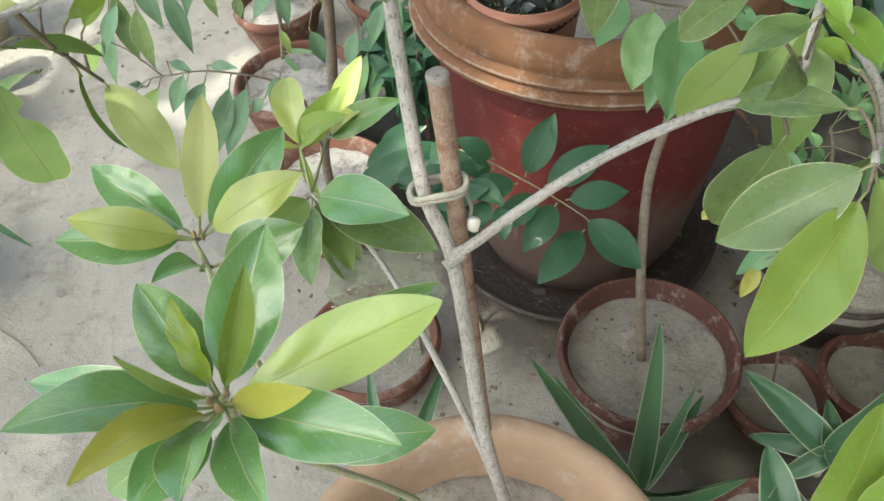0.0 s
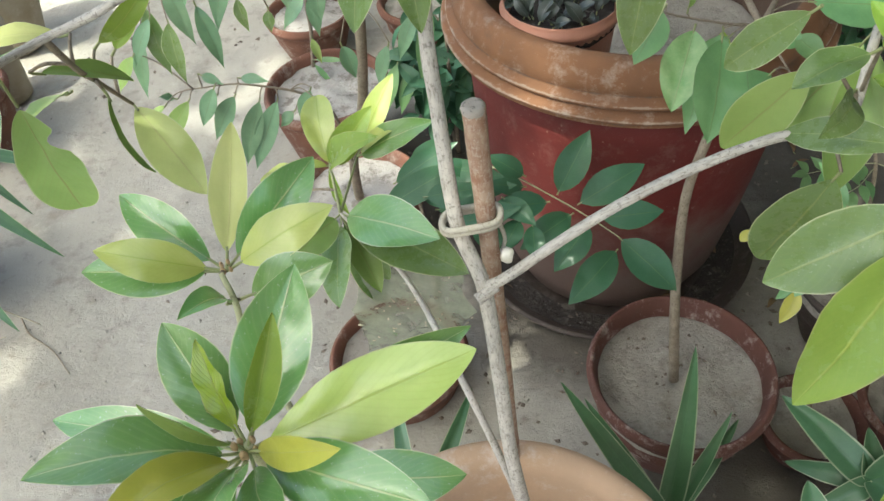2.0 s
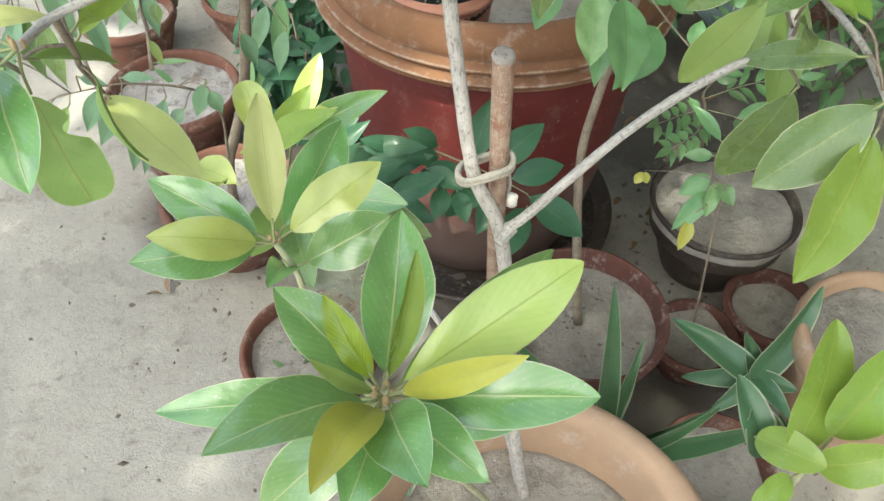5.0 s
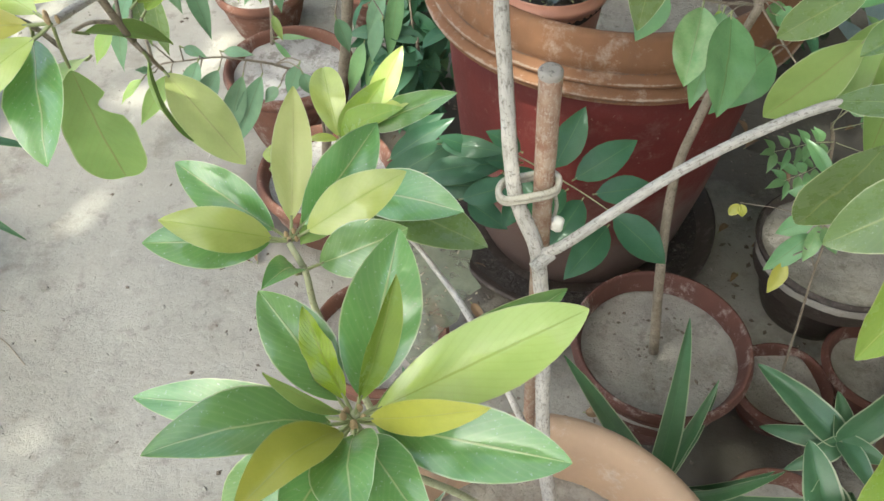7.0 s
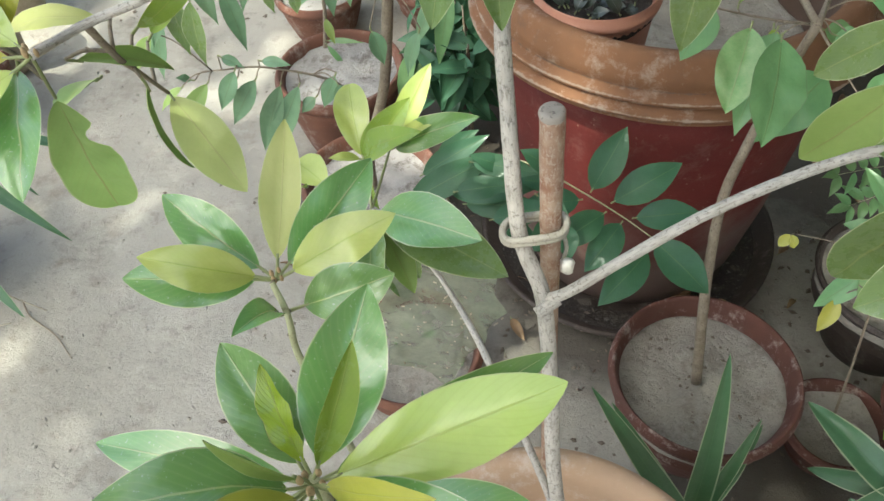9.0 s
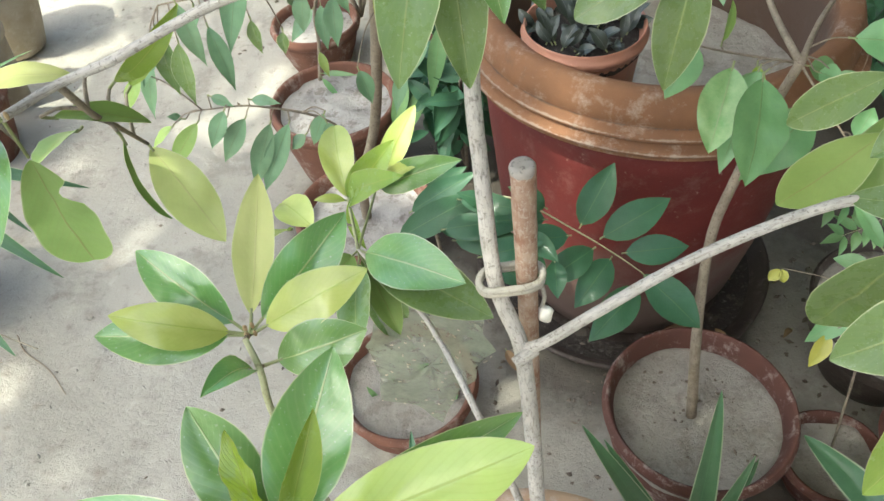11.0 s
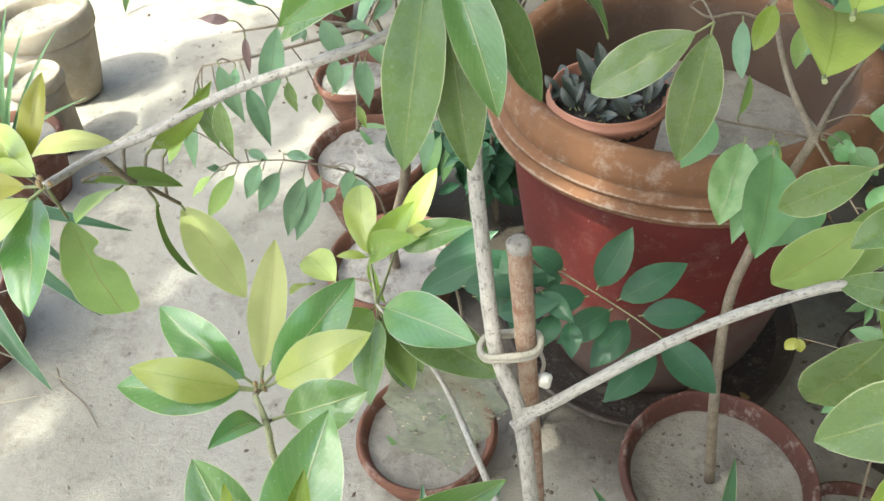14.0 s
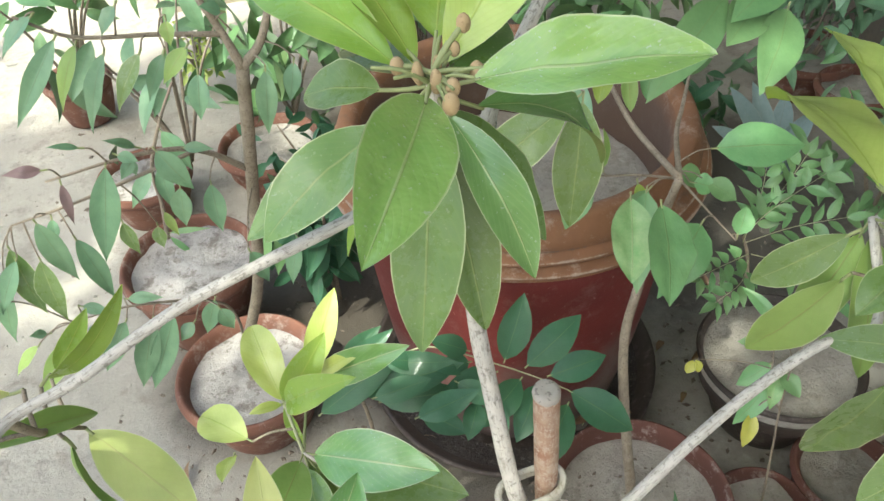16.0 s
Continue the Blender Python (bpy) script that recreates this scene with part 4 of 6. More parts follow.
leaf(rachis, (0.116, 0.764, 0.483), (0.062, 0.702, 0.445), 0.0456, LEAFLET, 0, 0.07, 10, 0.004, tip_pow=1.05, base_pow=0.82, fine=False)
leaf(rachis, (0.129, 0.768, 0.484), (0.222, 0.777, 0.488), 0.0432, LEAFLET, 0, 0.07, 10, 0.004, tip_pow=1.05, base_pow=0.82, fine=False)
leaf(rachis, (0.159, 0.759, 0.453), (0.242, 0.705, 0.393), 0.0552, LEAFLET, 0, 0.07, 10, 0.004, tip_pow=1.05, base_pow=0.82, fine=False)
leaf(rachis, (0.158, 0.749, 0.439), (0.082, 0.673, 0.405), 0.0504, LEAFLET, 0, 0.07, 10, 0.004, tip_pow=1.05, base_pow=0.82, fine=False)
leaf(pinnate, (-0.070, 0.719, 0.533), (0.017, 0.717, 0.565), 0.0361, LEAFLET, 0, 0.07, 10, 0.004, tip_pow=1.05, base_pow=0.82, fine=False)
leaf(pinnate, (-0.097, 0.777, 0.585), (-0.004, 0.747, 0.592), 0.0304, LEAFLET, 0, 0.07, 10, 0.004, tip_pow=1.05, base_pow=0.82, fine=False)
leaf(pinnate, (-0.118, 0.745, 0.560), (-0.039, 0.739, 0.581), 0.0323, LEAFLET, 0, 0.07, 10, 0.004, tip_pow=1.05, base_pow=0.82, fine=False)
leaf(pinnate, (-0.037, 0.767, 0.578), (-0.096, 0.768, 0.606), 0.0247, LEAFLET, 0, 0.07, 10, 0.004, tip_pow=1.05, base_pow=0.82, fine=False)
leaf(pinnate, (-0.010, 0.743, 0.560), (0.036, 0.698, 0.548), 0.0285, LEAFLET, 0, 0.07, 10, 0.004, tip_pow=1.05, base_pow=0.82, fine=False)
leaf(pinnate, (0.016, 0.721, 0.541), (-0.011, 0.678, 0.518), 0.0304, LEAFLET, 0, 0.07, 10, 0.004, tip_pow=1.05, base_pow=0.82, fine=False)
leaf(pinnate, (0.031, 0.715, 0.537), (0.034, 0.667, 0.511), 0.0285, LEAFLET, 0, 0.07, 10, 0.004, tip_pow=1.05, base_pow=0.82, fine=False)
leaf(pinnate, (-0.171, 0.816, 0.520), (-0.070, 0.830, 0.586), 0.034, LEAFLET, 0, 0.07, 10, 0.004, tip_pow=1.05, base_pow=0.82, fine=False)
leaf(pinnate, (-0.192, 0.791, 0.489), (-0.058, 0.810, 0.568), 0.044, LEAFLET, 0, 0.07, 10, 0.004, tip_pow=1.05, base_pow=0.82, fine=False)
leaf(pinnate, (-0.135, 0.798, 0.508), (0.012, 0.774, 0.551), 0.05, LEAFLET, 0, 0.07, 10, 0.004, tip_pow=1.05, base_pow=0.82, fine=False)
leaf(pinnate, (-0.109, 0.785, 0.495), (0.005, 0.755, 0.520), 0.04, LEAFLET, 0, 0.07, 10, 0.004, tip_pow=1.05, base_pow=0.82, fine=False)
leaf(pinnate, (-0.148, 0.832, 0.541), (-0.085, 0.837, 0.589), 0.026, LEAFLET, 0, 0.07, 10, 0.004, tip_pow=1.05, base_pow=0.82, fine=False)
leaf(pinnate, (-0.058, 0.768, 0.482), (0.001, 0.721, 0.466), 0.036, LEAFLET, 0, 0.07, 10, 0.004, tip_pow=1.05, base_pow=0.82, fine=False)
stem(pinnate, "stem", [(-0.123, 0.787, 0.000), (-0.124, 0.774, 0.456), (-0.145, 0.804, 0.533)], 0.004, 0.0018, TWIGBARK, "", 8, 6)

# ---- shrub growing from the round pot ----
shrub = thing("forked_shrub", (0.266, 0.69, 0.19), "slender shrub with a forked stem and drooping green leaves", "plant")
stem(shrub, "stem", [(0.271, 0.702, 0.152), (0.255, 0.731, 0.308), (0.250, 0.758, 0.405), (0.250, 0.783, 0.508), (0.262, 0.792, 0.595), (0.283, 0.802, 0.695), (0.300, 0.804, 0.767)], 0.0085, 0.0055, TWIGBARK, "pale brown stem", 10, 8, 0.1)
stem(shrub, "arm", [(0.300, 0.804, 0.767), (0.299, 0.932, 0.763), (0.291, 1.013, 0.798), (0.291, 1.099, 0.828)], 0.0045, 0.003, TWIGBARK, "", 8, 6)
stem(shrub, "arm", [(0.300, 0.804, 0.767), (0.356, 0.915, 0.748), (0.389, 0.964, 0.757), (0.438, 1.036, 0.773)], 0.004, 0.0025, TWIGBARK, "", 8, 6)
stem(shrub, "arm", [(0.300, 0.804, 0.767), (0.279, 0.866, 0.733), (0.221, 0.858, 0.751), (0.180, 0.861, 0.762)], 0.002, 0.001, TWIGBARK, "", 6, 6)
stem(shrub, "arm", [(0.291, 1.013, 0.798), (0.240, 1.007, 0.818), (0.201, 0.998, 0.818), (0.177, 1.014, 0.826)], 0.0025, 0.0012, TWIGBARK, "", 6, 6)
stem(shrub, "arm", [(0.177, 1.014, 0.826), (0.172, 0.920, 0.882), (0.165, 0.806, 0.915)], 0.0014, 0.0012, TWIGBARK, "", 6, 6)
stem(shrub, "arm", [(0.300, 0.804, 0.767), (0.325, 0.769, 0.738), (0.341, 0.726, 0.722)], 0.002, 0.001, TWIGBARK, "", 6, 6)
leaf(shrub, (0.212, 0.761, 0.802), (0.179, 0.672, 0.751), 0.0496, SUN_FLECKED, 10, 0.06, 14, 0.008)
leaf(shrub, (0.236, 0.735, 0.805), (0.219, 0.653, 0.720), 0.0660, SHRUB, -15, 0.05, 10, 0.006, tip_pow=1.1)
leaf(shrub, (0.272, 0.855, 0.737), (0.270, 0.818, 0.700), 0.02, YELLOWGREEN, 10, 0.05, 10, 0.006, fine=False)
leaf(shrub, (0.165, 0.806, 0.915), (0.146, 0.773, 0.756), 0.0560, DARK, 10, 0.04, 8, 0.012, tip_pow=0.95, base_pow=0.8)
leaf(shrub, (0.165, 0.806, 0.915), (0.043, 0.793, 0.838), 0.0560, DARK, 0, 0.05, 8, 0.02, tip_pow=0.7, base_pow=0.85)
leaf(shrub, (0.247, 1.015, 0.810), (0.247, 0.953, 0.752), 0.024, BLUEGREEN, 30, 0.05, 10, 0.006, fine=False)
leaf(shrub, (0.334, 0.867, 0.720), (0.374, 0.864, 0.707), 0.034, SHRUB, 0, 0.05, 8, 0.006, fine=False)
leaf(shrub, (0.227, 0.861, 0.753), (0.241, 0.903, 0.791), 0.016, OLIVE, 40, 0.05, 20, 0.006, fine=False)
leaf(shrub, (0.334, 1.033, 0.794), (0.321, 0.983, 0.748), 0.024, OLIVE, 20, 0.05, 12, 0.006, fine=False)
leaf(shrub, (0.379, 1.039, 0.789), (0.350, 0.998, 0.755), 0.028, SHRUB, 20, 0.05, 12, 0.006, fine=False)
leaf(shrub, (0.456, 1.008, 0.897), (0.299, 0.909, 0.811), 0.06, SHRUB, 0, 0.06, 10, 0.01, tip_pow=1.1, fine=False)
leaf(shrub, (0.495, 0.993, 0.888), (0.418, 0.936, 0.856), 0.06, SHRUB, 0, 0.06, 10, 0.01, tip_pow=1.1, fine=False)
leaf(shrub, (0.530, 0.979, 0.879), (0.447, 0.885, 0.807), 0.062, SHRUB, 0, 0.06, 10, 0.01, tip_pow=1.1, fine=False)
leaf(shrub, (0.536, 1.009, 0.913), (0.429, 0.954, 0.878), 0.06, SHRUB, 0, 0.06, 10, 0.01, tip_pow=1.1, fine=False)
leaf(shrub, (0.359, 0.838, 0.776), (0.480, 0.816, 0.768), 0.06, SHRUB, 0, 0.06, 10, 0.006, tip_pow=1.1, fine=False)
leaf(shrub, (0.342, 0.816, 0.748), (0.378, 0.789, 0.725), 0.032, SHRUB, 0, 0.06, 10, 0.006, tip_pow=1.1, fine=False)
leaf(shrub, (0.324, 0.818, 0.747), (0.354, 0.805, 0.739), 0.03, SHRUB, 0, 0.06, 10, 0.006, tip_pow=1.1, fine=False)
leaf(shrub, (0.368, 0.758, 0.688), (0.390, 0.782, 0.719), 0.03, SHRUB, 0, 0.06, 10, 0.006, tip_pow=1.1, fine=False)
leaf(shrub, (0.277, 0.825, 0.746), (0.215, 0.796, 0.702), 0.03, SHRUB, 0, 0.06, 10, 0.006, tip_pow=1.1, fine=False)
leaf(shrub, (0.308, 0.750, 0.744), (0.224, 0.687, 0.697), 0.06, SHRUB, 0, 0.05, 10, 0.006, tip_pow=1.3, fine=False)
leaf(shrub, (0.258, 0.805, 0.766), (0.209, 0.708, 0.688), 0.044, SHRUB, 20, 0.05, 10, 0.006, tip_pow=1.1, fine=False)
leaf(shrub, (0.200, 0.861, 0.769), (0.160, 0.815, 0.713), 0.044, SHRUB, 0, 0.05, 10, 0.01, tip_pow=1.1, fine=False)
leaf(shrub, (0.279, 0.993, 0.847), (0.252, 0.948, 0.797), 0.03, YELLOWGREEN, 0, 0.05, 10, 0.01, fine=False)

# ---- striped blade plants ----
dracaena = thing("striped_dracaena", (0.225, 0.47, 0.13), "spiky rosette of green blades with pale cream margins", "plant", "striped rosettes")
leaf(dracaena, (0.225, 0.471, 0.128), (0.246, 0.592, 0.415), 0.04, STRIPED, 0, 0.05, 18, 0, base_pow=0.22, tip_pow=0.72)
leaf(dracaena, (0.225, 0.471, 0.128), (0.063, 0.538, 0.416), 0.036, STRIPED, 0, 0.05, 18, 0, base_pow=0.22, tip_pow=0.72)
leaf(dracaena, (0.225, 0.471, 0.128), (0.101, 0.565, 0.327), 0.03, STRIPED, 0, 0.05, 18, 0, base_pow=0.22, tip_pow=0.72)
leaf(dracaena, (0.225, 0.471, 0.128), (0.359, 0.621, 0.164), 0.032, STRIPED, 0, 0.05, 18, 0, base_pow=0.22, tip_pow=0.72)
leaf(dracaena, (0.225, 0.471, 0.128), (0.312, 0.563, 0.292), 0.026, STRIPED, 0, 0.05, 18, 0, base_pow=0.22, tip_pow=0.72)
leaf(dracaena, (0.225, 0.471, 0.128), (0.323, 0.394, 0.349), 0.034, STRIPED, 0, 0.1, 16, 0, base_pow=0.25, tip_pow=0.72)
leaf(dracaena, (0.225, 0.471, 0.128), (0.399, 0.332, 0.403), 0.044, STRIPED, 0, 0.1, 16, 0, base_pow=0.25, tip_pow=0.72)
leaf(dracaena, (0.225, 0.471, 0.128), (0.320, 0.378, 0.386), 0.03, STRIPED, 0, 0.1, 16, 0, base_pow=0.25, tip_pow=0.72)
leaf(dracaena, (-0.121, 0.364, 0.354), (-0.151, 0.511, 0.446), 0.026, STRIPED, 0, 0.1, 16, 0, base_pow=0.25, tip_pow=0.72)
leaf(dracaena, (-0.121, 0.364, 0.354), (-0.054, 0.533, 0.411), 0.026, STRIPED, 0, 0.1, 16, 0, base_pow=0.25, tip_pow=0.72)
dracaena_b = thing("striped_dracaena", (0.536, 0.524, 0.07), "dark spiky rosette of narrow blades with pale margins", "plant", "striped rosettes")
stem(dracaena_b, "stem", [(0.536, 0.524, 0.07), (0.536, 0.524, 0.150)], 0.009, 0.008, GREENSTEM)
leaf(dracaena_b, (0.536, 0.524, 0.150), (0.649, 0.592, 0.295), 0.0554, STRIPED, 0, 0.08, 16, 0, base_pow=0.25, tip_pow=0.72)
leaf(dracaena_b, (0.536, 0.524, 0.150), (0.426, 0.648, 0.191), 0.0530, STRIPED, 0, 0.08, 16, 0, base_pow=0.25, tip_pow=0.72)
leaf(dracaena_b, (0.536, 0.524, 0.150), (0.541, 0.593, 0.189), 0.0361, STRIPED, 0, 0.08, 16, 0, base_pow=0.25, tip_pow=0.72)
leaf(dracaena_b, (0.536, 0.524, 0.150), (0.433, 0.577, 0.105), 0.0361, STRIPED, 0, 0.08, 16, 0, base_pow=0.25, tip_pow=0.72)
leaf(dracaena_b, (0.536, 0.524, 0.150), (0.588, 0.477, 0.162), 0.0361, STRIPED, 0, 0.08, 16, 0, base_pow=0.25, tip_pow=0.72)
leaf(dracaena_b, (0.536, 0.524, 0.150), (0.447, 0.497, 0.111), 0.0361, STRIPED, 0, 0.08, 16, 0, base_pow=0.25, tip_pow=0.72)
leaf(dracaena_b, (0.536, 0.524, 0.150), (0.550, 0.430, 0.155), 0.0361, STRIPED, 0, 0.08, 16, 0, base_pow=0.25, tip_pow=0.72)
leaf(dracaena_b, (0.536, 0.524, 0.150), (0.512, 0.592, 0.131), 0.0265, STRIPED, 0, 0.08, 16, 0, base_pow=0.25, tip_pow=0.72)
dracaena_c = thing("striped_dracaena", (0.331, 0.297, 0.374), "small rosette of short folded dark green blades", "plant", "striped rosettes")
leaf(dracaena_c, (0.331, 0.297, 0.394), (0.326, 0.386, 0.454), 0.0465, STRIPED, 0, 0.08, 20, 0, base_pow=0.4, tip_pow=0.65)
leaf(dracaena_c, (0.331, 0.297, 0.394), (0.341, 0.352, 0.434), 0.0573, STRIPED, 0, 0.08, 20, 0, base_pow=0.4, tip_pow=0.65)
leaf(dracaena_c, (0.331, 0.297, 0.394), (0.376, 0.338, 0.412), 0.0412, STRIPED, 0, 0.08, 20, 0, base_pow=0.4, tip_pow=0.65)

# ---- broad leaved plant low in front ----
broad = thing("broad_leaf_plant", (0.358, 0.260, 0.000), "low plant with broad bright green leaves", "plant")
leaf(broad, (0.351, 0.279, 0.436), (0.419, 0.380, 0.556), 0.0696, YELLOWGREEN, 0, 0.08, 12, 0.002, base_pow=0.45, tip_pow=0.6)
stem(broad, "leaf_stalk", [(0.358, 0.260, 0.421), (0.351, 0.279, 0.436)], 0.002, 0.0018, PETIOLE, "", 6, 4)
leaf(broad, (0.318, 0.312, 0.429), (0.365, 0.245, 0.458), 0.0490, YELLOWGREEN, 0, 0.08, 12, 0.002, base_pow=0.50, tip_pow=0.6)
stem(broad, "leaf_stalk", [(0.358, 0.260, 0.421), (0.318, 0.312, 0.429)], 0.002, 0.0018, PETIOLE, "", 6, 4)
leaf(broad, (0.390, 0.277, 0.461), (0.463, 0.326, 0.565), 0.0831, YELLOWGREEN, 0, 0.08, 12, 0.002, base_pow=0.50, tip_pow=0.6)
stem(broad, "leaf_stalk", [(0.358, 0.260, 0.421), (0.390, 0.277, 0.461)], 0.002, 0.0018, PETIOLE, "", 6, 4)
leaf(broad, (0.365, 0.257, 0.437), (0.433, 0.224, 0.500), 0.0570, YELLOWGREEN, 0, 0.08, 12, 0.002, base_pow=0.50, tip_pow=0.6)
stem(broad, "leaf_stalk", [(0.358, 0.260, 0.421), (0.365, 0.257, 0.437)], 0.002, 0.0018, PETIOLE, "", 6, 4)
leaf(broad, (0.340, 0.255, 0.421), (0.283, 0.241, 0.409), 0.0396, YELLOWGREEN, 0, 0.08, 12, 0.002, base_pow=0.50, tip_pow=0.6)
stem(broad, "leaf_stalk", [(0.358, 0.260, 0.421), (0.340, 0.255, 0.421)], 0.002, 0.0018, PETIOLE, "", 6, 4)
stem(broad, "stem", [(0.358, 0.260, 0.000), (0.358, 0.260, 0.421)], 0.006, 0.004, GREENSTEM)

# ---- branching shrub in the terracotta pot ----
bush = thing("branching_shrub", (-0.37, 1.19, 0.16), "branching shrub with drooping blue green leaves", "plant", "blue green shrubs")
stem(bush, "trunk", [(-0.335, 1.190, 0.120), (-0.314, 1.140, 0.281), (-0.254, 1.080, 0.487), (-0.208, 1.000, 0.762), (-0.183, 0.960, 0.928)], 0.0105, 0.008, TWIGBARK, "grey brown trunk", 10, 8, 0.12)
stem(bush, "branch", [(-0.183, 0.960, 0.928), (-0.195, 0.970, 0.966), (-0.213, 0.980, 1.010)], 0.006, 0.004, TWIGBARK, "", 6, 6, 0.1)
stem(bush, "branch", [(-0.183, 0.960, 0.928), (-0.156, 0.970, 0.952), (-0.136, 0.980, 0.997)], 0.006, 0.004, TWIGBARK, "", 6, 6, 0.1)
stem(bush, "branch", [(-0.210, 1.000, 0.763), (-0.261, 0.970, 0.826), (-0.326, 0.950, 0.847), (-0.428, 0.940, 0.840)], 0.0045, 0.0014, TWIGBARK, "", 6, 6, 0.1)
stem(bush, "branch", [(-0.261, 0.970, 0.826), (-0.400, 0.950, 0.800), (-0.487, 0.940, 0.789)], 0.003, 0.0012, TWIGBARK, "", 6, 6, 0.1)
stem(bush, "branch", [(-0.195, 0.970, 0.966), (-0.259, 0.960, 0.982), (-0.339, 0.950, 0.998), (-0.383, 0.940, 1.032)], 0.0035, 0.0014, TWIGBARK, "", 6, 6, 0.1)
stem(bush, "branch", [(-0.316, 1.140, 0.274), (-0.299, 1.000, 0.530), (-0.395, 0.950, 0.613), (-0.481, 0.940, 0.617)], 0.003, 0.0012, TWIGBARK, "", 6, 6, 0.1)
leaf(bush, (-0.344, 0.916, 1.019), (-0.415, 0.904, 0.931), 0.0219, BLUEGREEN, -20, 0.07, 10, 0.006, tip_pow=1.5, base_pow=0.9)
leaf(bush, (-0.312, 0.940, 0.986), (-0.354, 0.928, 0.896), 0.0255, BLUEGREEN, 17, 0.07, 10, 0.006, tip_pow=1.5, base_pow=0.9)
leaf(bush, (-0.341, 0.964, 0.989), (-0.381, 0.952, 0.915), 0.0211, OLIVE, 13, 0.07, 10, 0.006, tip_pow=1.5, base_pow=0.9)
leaf(bush, (-0.275, 0.928, 0.985), (-0.317, 0.916, 0.923), 0.0229, DARK, 9, 0.07, 10, 0.006, tip_pow=1.5, base_pow=0.9)
leaf(bush, (-0.256, 0.952, 0.969), (-0.288, 0.940, 0.916), 0.0199, BLUEGREEN, 5, 0.07, 10, 0.006, tip_pow=1.5, base_pow=0.9)
leaf(bush, (-0.225, 0.916, 0.959), (-0.236, 0.904, 0.903), 0.0234, BLUEGREEN, 1, 0.07, 10, 0.006, tip_pow=1.5, base_pow=0.9)
leaf(bush, (-0.157, 0.940, 0.937), (-0.171, 0.928, 0.854), 0.0249, BLUEGREEN, -3, 0.07, 10, 0.006, tip_pow=1.5, base_pow=0.9)
leaf(bush, (-0.124, 0.964, 0.928), (-0.139, 0.952, 0.878), 0.0213, BLUEGREEN, -7, 0.07, 10, 0.006, tip_pow=1.5, base_pow=0.9)
leaf(bush, (-0.415, 0.928, 0.863), (-0.459, 0.916, 0.873), 0.0144, PURPLE, -11, 0.07, 10, 0.006, tip_pow=1.5, base_pow=0.9)
leaf(bush, (-0.417, 0.952, 0.832), (-0.421, 0.940, 0.773), 0.0124, PURPLE, -15, 0.07, 10, 0.006, tip_pow=1.5, base_pow=0.9)
leaf(bush, (-0.351, 0.916, 0.866), (-0.395, 0.904, 0.733), 0.0335, BLUEGREEN, -19, 0.07, 10, 0.006, tip_pow=1.5, base_pow=0.9)
leaf(bush, (-0.303, 0.940, 0.860), (-0.271, 0.928, 0.798), 0.0308, BLUEGREEN, 18, 0.07, 10, 0.006, tip_pow=1.5, base_pow=0.9)
leaf(bush, (-0.337, 0.964, 0.839), (-0.334, 0.952, 0.817), 0.0135, BLUEGREEN, 14, 0.07, 10, 0.006, tip_pow=1.5, base_pow=0.9)
leaf(bush, (-0.286, 0.928, 0.812), (-0.293, 0.916, 0.755), 0.0263, BLUEGREEN, 10, 0.07, 10, 0.006, tip_pow=1.5, base_pow=0.9)
leaf(bush, (-0.255, 0.952, 0.792), (-0.258, 0.940, 0.716), 0.0275, BLUEGREEN, 6, 0.07, 10, 0.006, tip_pow=1.5, base_pow=0.9)
leaf(bush, (-0.451, 0.916, 0.810), (-0.432, 0.904, 0.716), 0.0284, BLUEGREEN, 2, 0.07, 10, 0.006, tip_pow=1.5, base_pow=0.9)
leaf(bush, (-0.503, 0.940, 0.762), (-0.498, 0.928, 0.650), 0.0326, DARK, -2, 0.07, 10, 0.006, tip_pow=1.5, base_pow=0.9)
leaf(bush, (-0.450, 0.964, 0.777), (-0.454, 0.952, 0.743), 0.0140, BLUEGREEN, -6, 0.07, 10, 0.006, tip_pow=1.5, base_pow=0.9)
leaf(bush, (-0.293, 0.928, 0.620), (-0.319, 0.916, 0.564), 0.0253, BLUEGREEN, -10, 0.07, 10, 0.006, tip_pow=1.5, base_pow=0.9)
leaf(bush, (-0.387, 0.952, 0.585), (-0.441, 0.940, 0.455), 0.0354, BLUEGREEN, -14, 0.07, 10, 0.006, tip_pow=1.5, base_pow=0.9)
leaf(bush, (-0.434, 0.916, 0.639), (-0.471, 0.904, 0.571), 0.0266, BLUEGREEN, -18, 0.07, 10, 0.006, tip_pow=1.5, base_pow=0.9)
leaf(bush, (-0.362, 0.940, 1.034), (-0.405, 0.928, 0.997), 0.0215, BLUEGREEN, 19, 0.07, 10, 0.006, tip_pow=1.5, base_pow=0.9)
leaf(bush, (-0.289, 0.964, 1.023), (-0.313, 0.952, 0.993), 0.0189, BLUEGREEN, 15, 0.07, 10, 0.006, tip_pow=1.5, base_pow=0.9)
leaf(bush, (-0.242, 0.928, 1.016), (-0.244, 0.916, 0.987), 0.0160, OLIVE, 11, 0.07, 10, 0.006, tip_pow=1.5, base_pow=0.9)
leaf(bush, (-0.318, 0.952, 0.854), (-0.352, 0.940, 0.880), 0.0120, BLUEGREEN, 7, 0.07, 10, 0.006, tip_pow=1.5, base_pow=0.9)
leaf(bush, (-0.365, 0.916, 0.889), (-0.398, 0.904, 0.905), 0.0084, BLUEGREEN, 3, 0.07, 10, 0.006, tip_pow=1.5, base_pow=0.9)
leaf(bush, (-0.229, 0.940, 0.977), (-0.266, 0.928, 0.940), 0.0205, OLIVE, -1, 0.07, 10, 0.006, tip_pow=1.5, base_pow=0.9)
